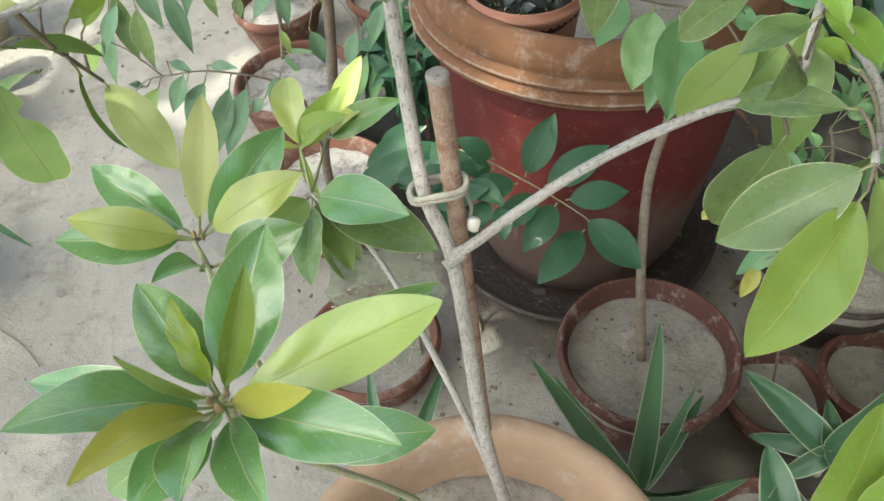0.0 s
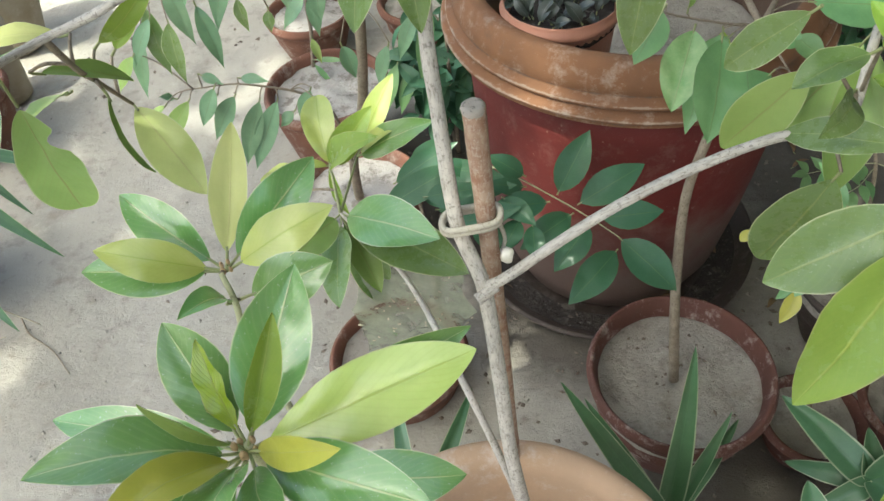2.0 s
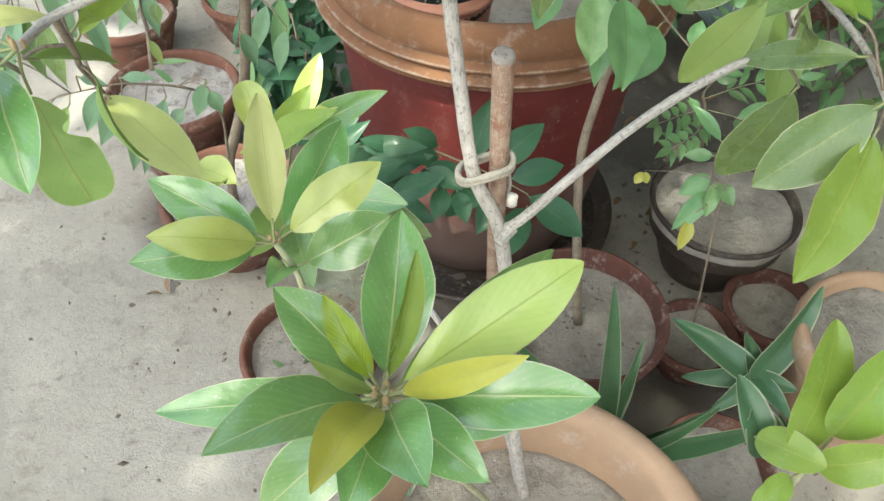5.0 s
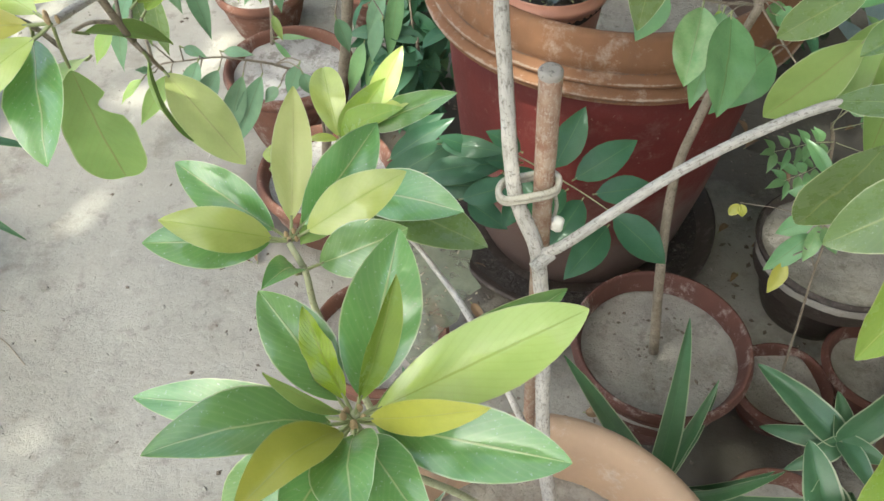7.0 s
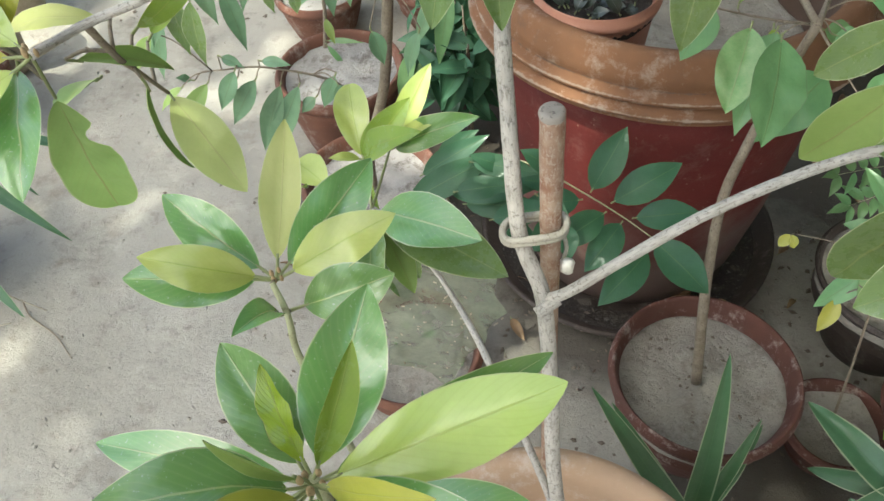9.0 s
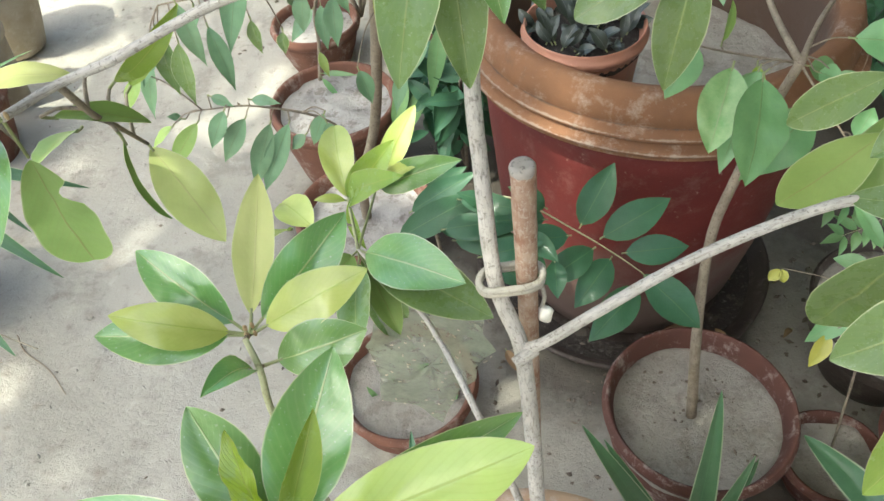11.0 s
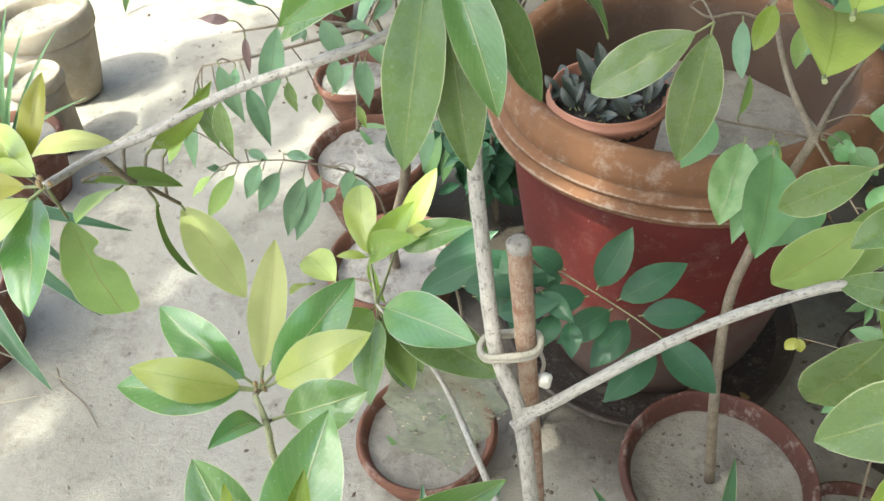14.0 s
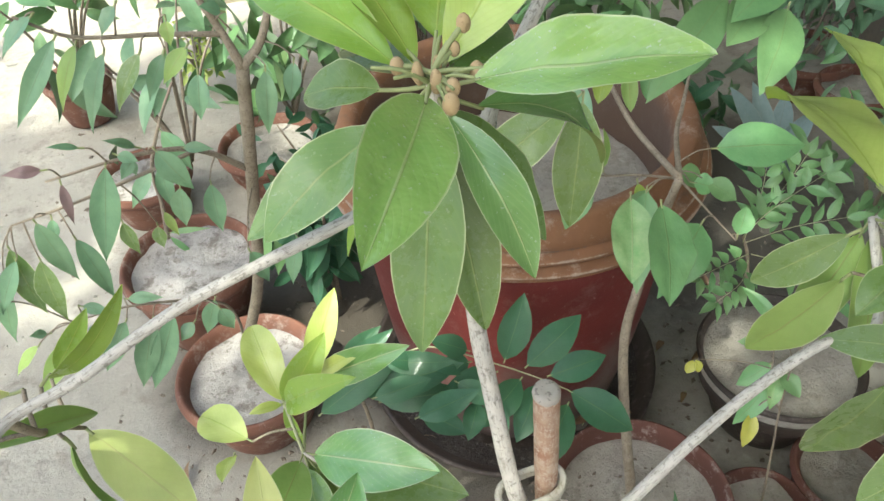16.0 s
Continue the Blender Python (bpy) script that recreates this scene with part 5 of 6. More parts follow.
leaf(bush, (-0.185, 0.964, 0.993), (-0.211, 0.952, 1.009), 0.0166, BLUEGREEN, -5, 0.07, 10, 0.006, tip_pow=1.5, base_pow=0.9)
leaf(bush, (-0.494, 0.928, 0.752), (-0.542, 0.916, 0.674), 0.0235, BLUEGREEN, -9, 0.07, 10, 0.006, tip_pow=1.5, base_pow=0.9)
leaf(bush, (-0.327, 0.952, 0.846), (-0.350, 0.940, 0.823), 0.0154, BLUEGREEN, -13, 0.07, 10, 0.006, tip_pow=1.5, base_pow=0.9)
leaf(bush, (-0.231, 0.916, 0.702), (-0.216, 0.904, 0.647), 0.0251, BLUEGREEN, -17, 0.07, 10, 0.006, tip_pow=1.5, base_pow=0.9)
leaf(bush, (-0.167, 0.940, 0.683), (-0.189, 0.928, 0.610), 0.0250, BLUEGREEN, 20, 0.07, 10, 0.006, tip_pow=1.5, base_pow=0.9)
leaf(bush, (-0.419, 0.916, 0.776), (-0.404, 0.904, 0.674), 0.0263, BLUEGREEN, -20, 0.07, 10, 0.006, tip_pow=1.5, base_pow=0.9)
leaf(bush, (-0.369, 0.940, 0.769), (-0.360, 0.928, 0.717), 0.0201, DARK, 17, 0.07, 10, 0.006, tip_pow=1.5, base_pow=0.9)
leaf(bush, (-0.337, 0.964, 0.735), (-0.337, 0.952, 0.700), 0.0193, DARK, 13, 0.07, 10, 0.006, tip_pow=1.5, base_pow=0.9)
leaf(bush, (-0.472, 0.928, 0.745), (-0.474, 0.916, 0.642), 0.0326, DARK, 9, 0.07, 10, 0.006, tip_pow=1.5, base_pow=0.9)
leaf(bush, (-0.533, 0.952, 0.705), (-0.559, 0.940, 0.601), 0.0288, BLUEGREEN, 5, 0.07, 10, 0.006, tip_pow=1.5, base_pow=0.9)
leaf(bush, (-0.535, 0.916, 0.700), (-0.576, 0.904, 0.641), 0.0239, OLIVE, 1, 0.07, 10, 0.006, tip_pow=1.5, base_pow=0.9)
leaf(bush, (-0.465, 0.940, 0.644), (-0.425, 0.928, 0.630), 0.0163, BLUEGREEN, -3, 0.07, 10, 0.006, tip_pow=1.5, base_pow=0.9)
leaf(bush, (-0.417, 0.964, 0.617), (-0.363, 0.952, 0.615), 0.0179, BLUEGREEN, -7, 0.07, 10, 0.006, tip_pow=1.5, base_pow=0.9)
leaf(bush, (-0.412, 0.928, 0.614), (-0.465, 0.916, 0.533), 0.0321, BLUEGREEN, -11, 0.07, 10, 0.006, tip_pow=1.5, base_pow=0.9)
leaf(bush, (-0.358, 0.952, 0.584), (-0.428, 0.940, 0.445), 0.0364, BLUEGREEN, -15, 0.07, 10, 0.006, tip_pow=1.5, base_pow=0.9)
leaf(bush, (-0.480, 0.916, 0.617), (-0.550, 0.904, 0.528), 0.0295, OLIVE, -19, 0.07, 10, 0.006, tip_pow=1.5, base_pow=0.9)
leaf(bush, (-0.533, 0.940, 0.592), (-0.578, 0.928, 0.551), 0.0186, OLIVE, 18, 0.07, 10, 0.006, tip_pow=1.5, base_pow=0.9)
leaf(bush, (-0.525, 0.964, 0.582), (-0.548, 0.952, 0.596), 0.0143, BLUEGREEN, 14, 0.07, 10, 0.006, tip_pow=1.5, base_pow=0.9)
leaf(bush, (-0.440, 0.928, 0.614), (-0.468, 0.916, 0.599), 0.0192, BLUEGREEN, 10, 0.07, 10, 0.006, tip_pow=1.5, base_pow=0.9)
leaf(bush, (-0.335, 0.952, 0.561), (-0.363, 0.940, 0.535), 0.0213, BLUEGREEN, 6, 0.07, 10, 0.006, tip_pow=1.5, base_pow=0.9)
leaf(bush, (-0.292, 0.916, 0.614), (-0.279, 0.904, 0.574), 0.0228, BLUEGREEN, 2, 0.07, 10, 0.006, tip_pow=1.5, base_pow=0.9)
leaf(bush, (-0.347, 0.940, 0.861), (-0.319, 0.928, 0.851), 0.0149, BLUEGREEN, -2, 0.07, 10, 0.006, tip_pow=1.5, base_pow=0.9)
leaf(bush, (-0.280, 0.964, 0.838), (-0.239, 0.952, 0.834), 0.0152, BLUEGREEN, -6, 0.07, 10, 0.006, tip_pow=1.5, base_pow=0.9)

# ---- thin shrub in the white sand pot ----
thin_shrub = thing("thin_shrub", (-0.48, 1.60, 0.12), "thin stemmed shrub with a few hanging leaves", "plant", "blue green shrubs")
stem(thin_shrub, "branch", [(-0.492, 1.600, 0.198), (-0.475, 1.600, 0.299), (-0.472, 1.620, 0.382), (-0.427, 1.640, 0.480), (-0.378, 1.660, 0.557)], 0.006, 0.003, TWIGBARK, "", 6, 6, 0.1)
leaf(thin_shrub, (-0.473, 1.580, 0.297), (-0.455, 1.560, 0.230), 0.0221, OLIVE, 0, 0.07, 10, 0.006, fine=False, tip_pow=1.5, base_pow=.9)
leaf(thin_shrub, (-0.482, 1.580, 0.230), (-0.381, 1.560, 0.234), 0.0147, SHRUB, 0, 0.07, 10, 0.006, fine=False, tip_pow=1.5, base_pow=.9)
leaf(thin_shrub, (-0.484, 1.580, 0.222), (-0.436, 1.560, 0.159), 0.0147, SHRUB, 0, 0.07, 10, 0.006, fine=False, tip_pow=1.5, base_pow=.9)
leaf(thin_shrub, (-0.462, 1.580, 0.408), (-0.528, 1.560, 0.329), 0.0368, BLUEGREEN, 0, 0.07, 10, 0.006, fine=False, tip_pow=1.5, base_pow=.9)
leaf(thin_shrub, (-0.419, 1.580, 0.501), (-0.378, 1.560, 0.399), 0.0423, BLUEGREEN, 0, 0.07, 10, 0.006, fine=False, tip_pow=1.5, base_pow=.9)
leaf(thin_shrub, (-0.446, 1.580, 0.419), (-0.445, 1.560, 0.305), 0.0368, BLUEGREEN, 0, 0.07, 10, 0.006, fine=False, tip_pow=1.5, base_pow=.9)
leaf(thin_shrub, (-0.194, 1.450, 0.428), (-0.240, 1.430, 0.316), 0.0368, BLUEGREEN, 0, 0.07, 10, 0.006, fine=False, tip_pow=1.5, base_pow=.9)
leaf(thin_shrub, (-0.160, 1.450, 0.448), (-0.197, 1.430, 0.253), 0.0405, SHRUB, 0, 0.07, 10, 0.006, fine=False, tip_pow=1.5, base_pow=.9)
leaf(thin_shrub, (-0.248, 1.450, 0.302), (-0.296, 1.430, 0.160), 0.0368, SHRUB, 0, 0.07, 10, 0.006, fine=False, tip_pow=1.5, base_pow=.9)
leaf(thin_shrub, (-0.212, 1.450, 0.291), (-0.255, 1.430, 0.165), 0.0368, SHRUB, 0, 0.07, 10, 0.006, fine=False, tip_pow=1.5, base_pow=.9)

# ---- far bushes ----
nursery_shrub = thing("small_leaf_shrub", (0.500, 0.662, 0.080), "thin little shrub with fresh green leaflets, one turning yellow", "plant")
stem(nursery_shrub, "stem", [(0.500, 0.662, 0.070), (0.478, 0.660, 0.200), (0.455, 0.658, 0.330), (0.437, 0.657, 0.431), (0.425, 0.655, 0.520), (0.410, 0.640, 0.600)], 0.0022, 0.0012, TWIGBARK, "dark thin stem", 6, 6, 0.1)
leaf(nursery_shrub, (0.413, 0.666, 0.502), (0.354, 0.646, 0.446), 0.0325, SHRUB, 0, 0.06, 10, 0.003, fine=False, tip_pow=1.1)
leaf(nursery_shrub, (0.417, 0.680, 0.518), (0.370, 0.680, 0.485), 0.0312, SHRUB, 0, 0.06, 10, 0.003, fine=False, tip_pow=1.1)
leaf(nursery_shrub, (0.420, 0.672, 0.513), (0.399, 0.639, 0.471), 0.0250, SUN_FLECKED, 0, 0.06, 10, 0.003, fine=False, tip_pow=1.1)
leaf(nursery_shrub, (0.422, 0.669, 0.512), (0.435, 0.633, 0.492), 0.0275, SHRUB, 0, 0.06, 10, 0.003, fine=False, tip_pow=1.1)
leaf(nursery_shrub, (0.382, 0.648, 0.466), (0.357, 0.619, 0.428), 0.0237, YELLOW, 0, 0.06, 10, 0.003, fine=False, tip_pow=1.1)
leaf(nursery_shrub, (0.424, 0.697, 0.539), (0.384, 0.718, 0.529), 0.0212, SHRUB, 0, 0.06, 10, 0.003, fine=False, tip_pow=1.1)
leaf(nursery_shrub, (0.434, 0.706, 0.556), (0.402, 0.762, 0.589), 0.0212, SHRUB, 0, 0.06, 10, 0.003, fine=False, tip_pow=1.1)
leaf(nursery_shrub, (0.330, 0.727, 0.500), (0.316, 0.718, 0.484), 0.016, YELLOW, 0, 0.06, 10, 0.002, fine=False)
leaf(nursery_shrub, (0.331, 0.727, 0.500), (0.336, 0.716, 0.482), 0.014, YELLOW, 0, 0.06, 10, 0.002, fine=False)
stem(nursery_shrub, "twig", [(0.425, 0.655, 0.520), (0.380, 0.690, 0.520), (0.331, 0.727, 0.500)], 0.0010, 0.0006, TWIGBARK, "", 5, 5, 0.1)
stem(nursery_shrub, "twig", [(0.437, 0.657, 0.431), (0.415, 0.652, 0.470), (0.395, 0.645, 0.495)], 0.0010, 0.0008, TWIGBARK, "", 5, 5, 0.1)
fern_shrub = thing("small_leaf_shrub", (0.728, 1.072, 0.000), "bushy shrub with rows of small green leaflets", "plant")
stem(fern_shrub, "stem", [(0.728, 1.072, 0.000), (0.687, 1.084, 0.245), (0.663, 1.092, 0.324)], 0.005, 0.003, TWIGBARK, "", 6, 6, 0.1)
sprig(fern_shrub, [(0.663, 1.092, 0.324), (0.731, 1.102, 0.424), (0.775, 1.119, 0.480)], 6, 0.055, 0.02, SHRUB, 1)
sprig(fern_shrub, [(0.663, 1.092, 0.324), (0.700, 1.080, 0.394), (0.808, 1.088, 0.453)], 6, 0.055, 0.02, SHRUB, 1)
sprig(fern_shrub, [(0.665, 1.083, 0.315), (0.735, 1.049, 0.366), (0.830, 1.024, 0.386)], 6, 0.055, 0.02, SHRUB, 1)
sprig(fern_shrub, [(0.660, 1.084, 0.315), (0.687, 1.106, 0.419), (0.705, 1.144, 0.494)], 6, 0.055, 0.02, SHRUB, 1)
sprig(fern_shrub, [(0.666, 1.067, 0.298), (0.600, 1.030, 0.330), (0.520, 1.010, 0.330)], 6, 0.045, 0.017, SHRUB, 1)
sprig(fern_shrub, [(0.663, 1.060, 0.290), (0.610, 1.000, 0.300), (0.545, 0.975, 0.290)], 6, 0.045, 0.017, SHRUB, 1)
sprig(fern_shrub, [(0.671, 1.066, 0.297), (0.717, 1.001, 0.310), (0.755, 0.940, 0.279)], 3, 0.09, 0.034, SHRUB, 1)
agave = thing("blue_agave", (1.036, 1.480, 0.000), "blue grey agave with broad fleshy blades", "plant")
leaf(agave, (1.002, 1.477, 0.138), (0.893, 1.555, 0.353), 0.07, BLUEGREY, 0, 0.06, 10, 0, base_pow=0.3, tip_pow=0.7, fine=False)
leaf(agave, (1.002, 1.477, 0.138), (0.980, 1.589, 0.332), 0.07, BLUEGREY, 0, 0.06, 10, 0, base_pow=0.3, tip_pow=0.7, fine=False)
leaf(agave, (1.002, 1.477, 0.138), (1.088, 1.587, 0.276), 0.08, BLUEGREY, 0, 0.06, 10, 0, base_pow=0.3, tip_pow=0.7, fine=False)
leaf(agave, (1.002, 1.477, 0.138), (0.831, 1.504, 0.285), 0.06, BLUEGREY, 0, 0.06, 10, 0, base_pow=0.3, tip_pow=0.7, fine=False)
leaf(agave, (1.002, 1.477, 0.138), (1.149, 1.541, 0.237), 0.07, BLUEGREY, 0, 0.06, 10, 0, base_pow=0.3, tip_pow=0.7, fine=False)
leaf(agave, (1.002, 1.477, 0.138), (0.823, 1.400, 0.319), 0.06, BLUEGREY, 0, 0.06, 10, 0, base_pow=0.3, tip_pow=0.7, fine=False)
leaf(agave, (1.002, 1.477, 0.138), (0.956, 1.348, 0.287), 0.07, BLUEGREY, 0, 0.06, 10, 0, base_pow=0.3, tip_pow=0.7, fine=False)
spiky = thing("spiky_plant", (-1.300, 1.000, 0.170), "grassy plant with long narrow striped blades", "plant")
leaf(spiky, (-1.012, 0.932, 0.517), (-0.786, 0.843, 0.342), 0.0339, STRIPED, 0, 0.06, 14, 0, base_pow=0.25, tip_pow=0.8)
stem(spiky, "blade_sheath", [(-1.300, 1.000, 0.165), (-1.012, 0.932, 0.517)], 0.004, 0.005, GREENSTEM, "", 6, 5)
leaf(spiky, (-1.029, 0.981, 0.498), (-0.787, 1.018, 0.387), 0.0280, STRIPED, 0, 0.06, 14, 0, base_pow=0.25, tip_pow=0.8)
stem(spiky, "blade_sheath", [(-1.300, 1.000, 0.165), (-1.029, 0.981, 0.498)], 0.004, 0.005, GREENSTEM, "", 6, 5)
leaf(spiky, (-0.989, 0.993, 0.464), (-0.870, 0.929, 0.364), 0.0210, STRIPED, 0, 0.06, 14, 0, base_pow=0.25, tip_pow=0.8)
stem(spiky, "blade_sheath", [(-1.300, 1.000, 0.165), (-0.989, 0.993, 0.464)], 0.004, 0.005, GREENSTEM, "", 6, 5)
leaf(spiky, (-0.987, 0.846, 0.470), (-0.810, 0.691, 0.330), 0.0418, STRIPED, 0, 0.06, 14, 0, base_pow=0.25, tip_pow=0.8)
stem(spiky, "blade_sheath", [(-1.300, 1.000, 0.165), (-0.987, 0.846, 0.470)], 0.004, 0.005, GREENSTEM, "", 6, 5)
leaf(spiky, (-1.052, 0.928, 0.464), (-0.944, 1.025, 0.453), 0.0304, STRIPED, 0, 0.06, 14, 0, base_pow=0.25, tip_pow=0.8)
stem(spiky, "blade_sheath", [(-1.300, 1.000, 0.165), (-1.052, 0.928, 0.464)], 0.004, 0.005, GREENSTEM, "", 6, 5)
stem(spiky, "dry_stalk", [(-1.300, 1.000, 0.165), (-0.947, 0.766, 0.454), (-0.909, 0.779, 0.461), (-0.872, 0.792, 0.468)], 0.0024, 0.0009, STRAW, "thin dry stalk", 6, 5, 0.15)
stem(spiky, "dry_stalk", [(-1.300, 1.000, 0.165), (-0.946, 0.730, 0.421), (-0.865, 0.720, 0.372), (-0.785, 0.710, 0.324)], 0.0024, 0.0009, STRAW, "thin dry stalk", 6, 5, 0.15)
stem(spiky, "dry_stalk", [(-1.300, 1.000, 0.165), (-0.939, 0.635, 0.344), (-0.882, 0.657, 0.339), (-0.826, 0.678, 0.334)], 0.0024, 0.0009, STRAW, "thin dry stalk", 6, 5, 0.15)
grassy = thing("grassy_plant", (-1.470, 1.555, 0.165), "tuft of upright pale green blades", "plant")
leaf(grassy, (-1.470, 1.555, 0.165), (-1.324, 1.669, 0.480), 0.018, SHRUB, 0, 0.06, 14, 0, base_pow=0.3, tip_pow=0.8, fine=False)
leaf(grassy, (-1.470, 1.555, 0.165), (-1.438, 1.603, 0.440), 0.024, SHRUB, 0, 0.06, 14, 0, base_pow=0.3, tip_pow=0.8, fine=False)
leaf(grassy, (-1.470, 1.555, 0.165), (-1.404, 1.747, 0.506), 0.020, SHRUB, 0, 0.06, 14, 0, base_pow=0.3, tip_pow=0.8, fine=False)
leaf(grassy, (-1.470, 1.555, 0.165), (-1.101, 1.482, 0.383), 0.013, SHRUB, 0, 0.06, 14, 0, base_pow=0.3, tip_pow=0.8, fine=False)
leaf(grassy, (-1.470, 1.555, 0.165), (-1.301, 1.765, 0.428), 0.013, SHRUB, 0, 0.06, 14, 0, base_pow=0.3, tip_pow=0.8, fine=False)
clay_pot("web_pot", (-0.218, 0.800), 0.132, 0.10, 0.026, TERRA, "dusty terracotta pot with small weeds under a cobweb", 0.012, 0.03, 0.68)
WEBPOT = (-0.212, 0.803, 0.090)
COBWEB_AT = [(-0.190, 0.612, 0.592), (-0.125, 0.605, 0.585), (-0.058, 0.602, 0.575), (-0.046, 0.602, 0.484), (-0.078, 0.625, 0.380), (-0.136, 0.675, 0.165), (-0.232, 0.668, 0.250), (-0.216, 0.615, 0.475)]
stem(sapota, "petiole_spur", [Q, QN], 0.002, 0.0018, GREENSTEM, "", 8, 6)

# bud and fruits of the top whorl
for tipp, r in FRUITS:
    tipp = Vector(tipp)
    bm = bmesh.new()
    tube(bm, [Vector(TOP) + Vector((0, 0, 0.006)), Vector(TOP).lerp(tipp, 0.5) + Vector((0, 0, 0.004)), tipp], 0.0014, 0.0016, 6, 4, 0)
    stalk = part("fruit_stalk", bm, PETIOLE, sapota)
    bm = bmesh.new()
    bmesh.ops.create_uvsphere(bm, u_segments=12, v_segments=8, radius=r * 1.1, matrix=Matrix.Translation(tipp) @ Matrix.Diagonal((0.9, 0.9, 1.25, 1)))
    part("fruit", bm, FRUIT, stalk, "small round brown unripe fruit")
for centre, n, size in ((TOP, 5, 0.005), (W1, 5, 0.004), (W2, 4, 0.003), (TWE, 3, 0.003)):
    for i in range(n):
        a = i * 2.4
        bm = bmesh.new()
        bmesh.ops.create_uvsphere(bm, u_segments=8, v_segments=6, radius=size * (0.7 + 0.1 * (i % 3)), matrix=Matrix.Translation(Vector(centre) + Vector((size * 1.4 * math.cos(a), size * 1.4 * math.sin(a), 0.002 + 0.0015 * i))) @ Matrix.Diagonal((0.7, 0.7, 1.5, 1)))
        part("bud", bm, FRUIT, sapota)

# bare leaf stalks round the top bud
rnd_stalk = random.Random(8)
for i in range(12):
    a = i * 2.4
    reach = Vector((math.cos(a), math.sin(a) - 0.3, rnd_stalk.uniform(0.1, 0.9))).normalized() * rnd_stalk.uniform(0.018, 0.032)
    stem(sapota, "leaf_stalk", [Vector(TOP), Vector(TOP) + reach * 0.5 + Vector((0, 0, 0.003)), Vector(TOP) + reach], 0.0013, 0.0009, PETIOLE, "", 6, 4)

for plant, reach in ((bush, 0.16), (thin_shrub, 0.14), (shrub, 0.10), (nursery_shrub, 0.08)):
    twiglets(plant, reach)
twiglets(sapota, 0.07, 0.0013)

# ---- stake and its cord ----
stake = thing("wooden_stake", (0.005, 0.419, 0.345), "weathered brown wooden stake with a sawn top", "stake")
bm = bmesh.new()
tube(bm, [(0.0055, 0.4193, 0.325), (-0.0052, 0.4200, 0.600), (-0.0102, 0.4203, 0.720), (-0.0157, 0.4205, 0.850), (-0.0202, 0.4205, 0.9645)], 0.0065, 0.0086, 16, 8, 0.07)
shaft = part("shaft", bm, STAKEWOOD, stake, "brown bark worn grey")
bm = bmesh.new()
lathe(bm, [(0.0001, 0.0015), (0.003, 0.0012), (0.006, 0.0018), (0.0084, 0.001), (0.0090, -0.001), (0.0086, -0.004)], 20, (-0.0202, 0.4205, 0.9645), 0.08)
part("sawn_end", bm, STAKEEND, shaft, "grey sawn end with dark pith")
cord = thing("binding_cord", (-0.03, 0.412, 0.85), "dirty white cord looped round stem and stake", "cord")
for k, (dz, sway) in enumerate(((0.0, 0.0), (0.004, 0.9))):
    pts = []
    for i in range(17):
        a = 2 * math.pi * i / 16 + sway
        pts.append((-0.028 + 0.0235 * math.cos(a), 0.419 + 0.0135 * math.sin(a), 0.853 + dz + 0.005 * math.cos(a) + 0.002 * math.sin(3 * a)))
    stem(cord, "loop", pts, 0.0027, 0.0027, WIRE, "", 8, 4)
loose = stem(cord, "loose_end", [(-0.006, 0.424, 0.845), (-0.002, 0.426, 0.825), (-0.004, 0.423, 0.812), (0.000, 0.427, 0.806)], 0.0019, 0.0014, WIRE, "", 8, 6)
bm = bmesh.new()
bmesh.ops.create_icosphere(bm, subdivisions=2, radius=0.0072, matrix=Matrix.Translation((-0.001, 0.421, 0.809)) @ Matrix.Diagonal((0.9, 0.9, 1.2, 1)))
for v in bm.verts:
    v.co += 0.0018 * noise.noise_vector(v.co * 300)
part("knot", bm, KNOT, loose)

# ---- cobweb over the weedy pot ----
web, nt, bsdf, out = nodes_of("dusty cobweb")
co = nt.nodes.new("ShaderNodeTexCoord").outputs["Object"]
bsdf.inputs["Base Color"].default_value, bsdf.inputs["Roughness"].default_value = (0.25, 0.28, 0.20, 1), 0.9
veil = add(nt, "MixShader")
clear = nt.nodes.new("ShaderNodeBsdfTransparent")
density = calc(nt, "MULTIPLY", ramp(nt, noise_tex(nt, co, 26.0, 7.0, 0.75), [(0.30, (0.45,)), (0.66, (1.0,))]), 0.82)
nt.links.new(density, veil.inputs[0])
nt.links.new(clear.outputs[0], veil.inputs[1])
nt.links.new(bsdf.outputs[0], veil.inputs[2])
nt.links.new(veil.outputs[0], out.inputs["Surface"])
bm = bmesh.new()
mid = sum((Vector(p) for p in COBWEB_AT), Vector()) / len(COBWEB_AT)
edge = [Vector(p) for p in COBWEB_AT]
loop = []
for a, b in zip(edge, edge[1:] + edge[:1]):
    for k in range(6):
        sag = (mid - a.lerp(b, k / 6)) * 0.10 * math.sin(math.pi * k / 6)
        loop.append(a.lerp(b, k / 6) + sag)
rows = [[bm.verts.new(mid.lerp(p, f / 8) + Vector((0, 0, -0.02 * (1 - (f / 8) ** 2))) + 0.006 * noise.noise_vector(p * 20 + Vector((0, 0, f)))) for p in loop] for f in range(1, 9)]
hub = bm.verts.new(mid + Vector((0, 0, -0.02)))
for k in range(len(loop)):
    bm.faces.new((hub, rows[0][k], rows[0][(k + 1) % len(loop)]))
for a, b in zip(rows, rows[1:]):
    for k in range(len(loop)):
        bm.faces.new((a[k], b[k], b[(k + 1) % len(loop)], a[(k + 1) % len(loop)]))
cobweb = thing("cobweb", COBWEB_AT[5], "dusty grey cobweb sheet strung between leaves and pot", "cobweb")
part("sheet", bm, web, cobweb)
rnd = random.Random(5)
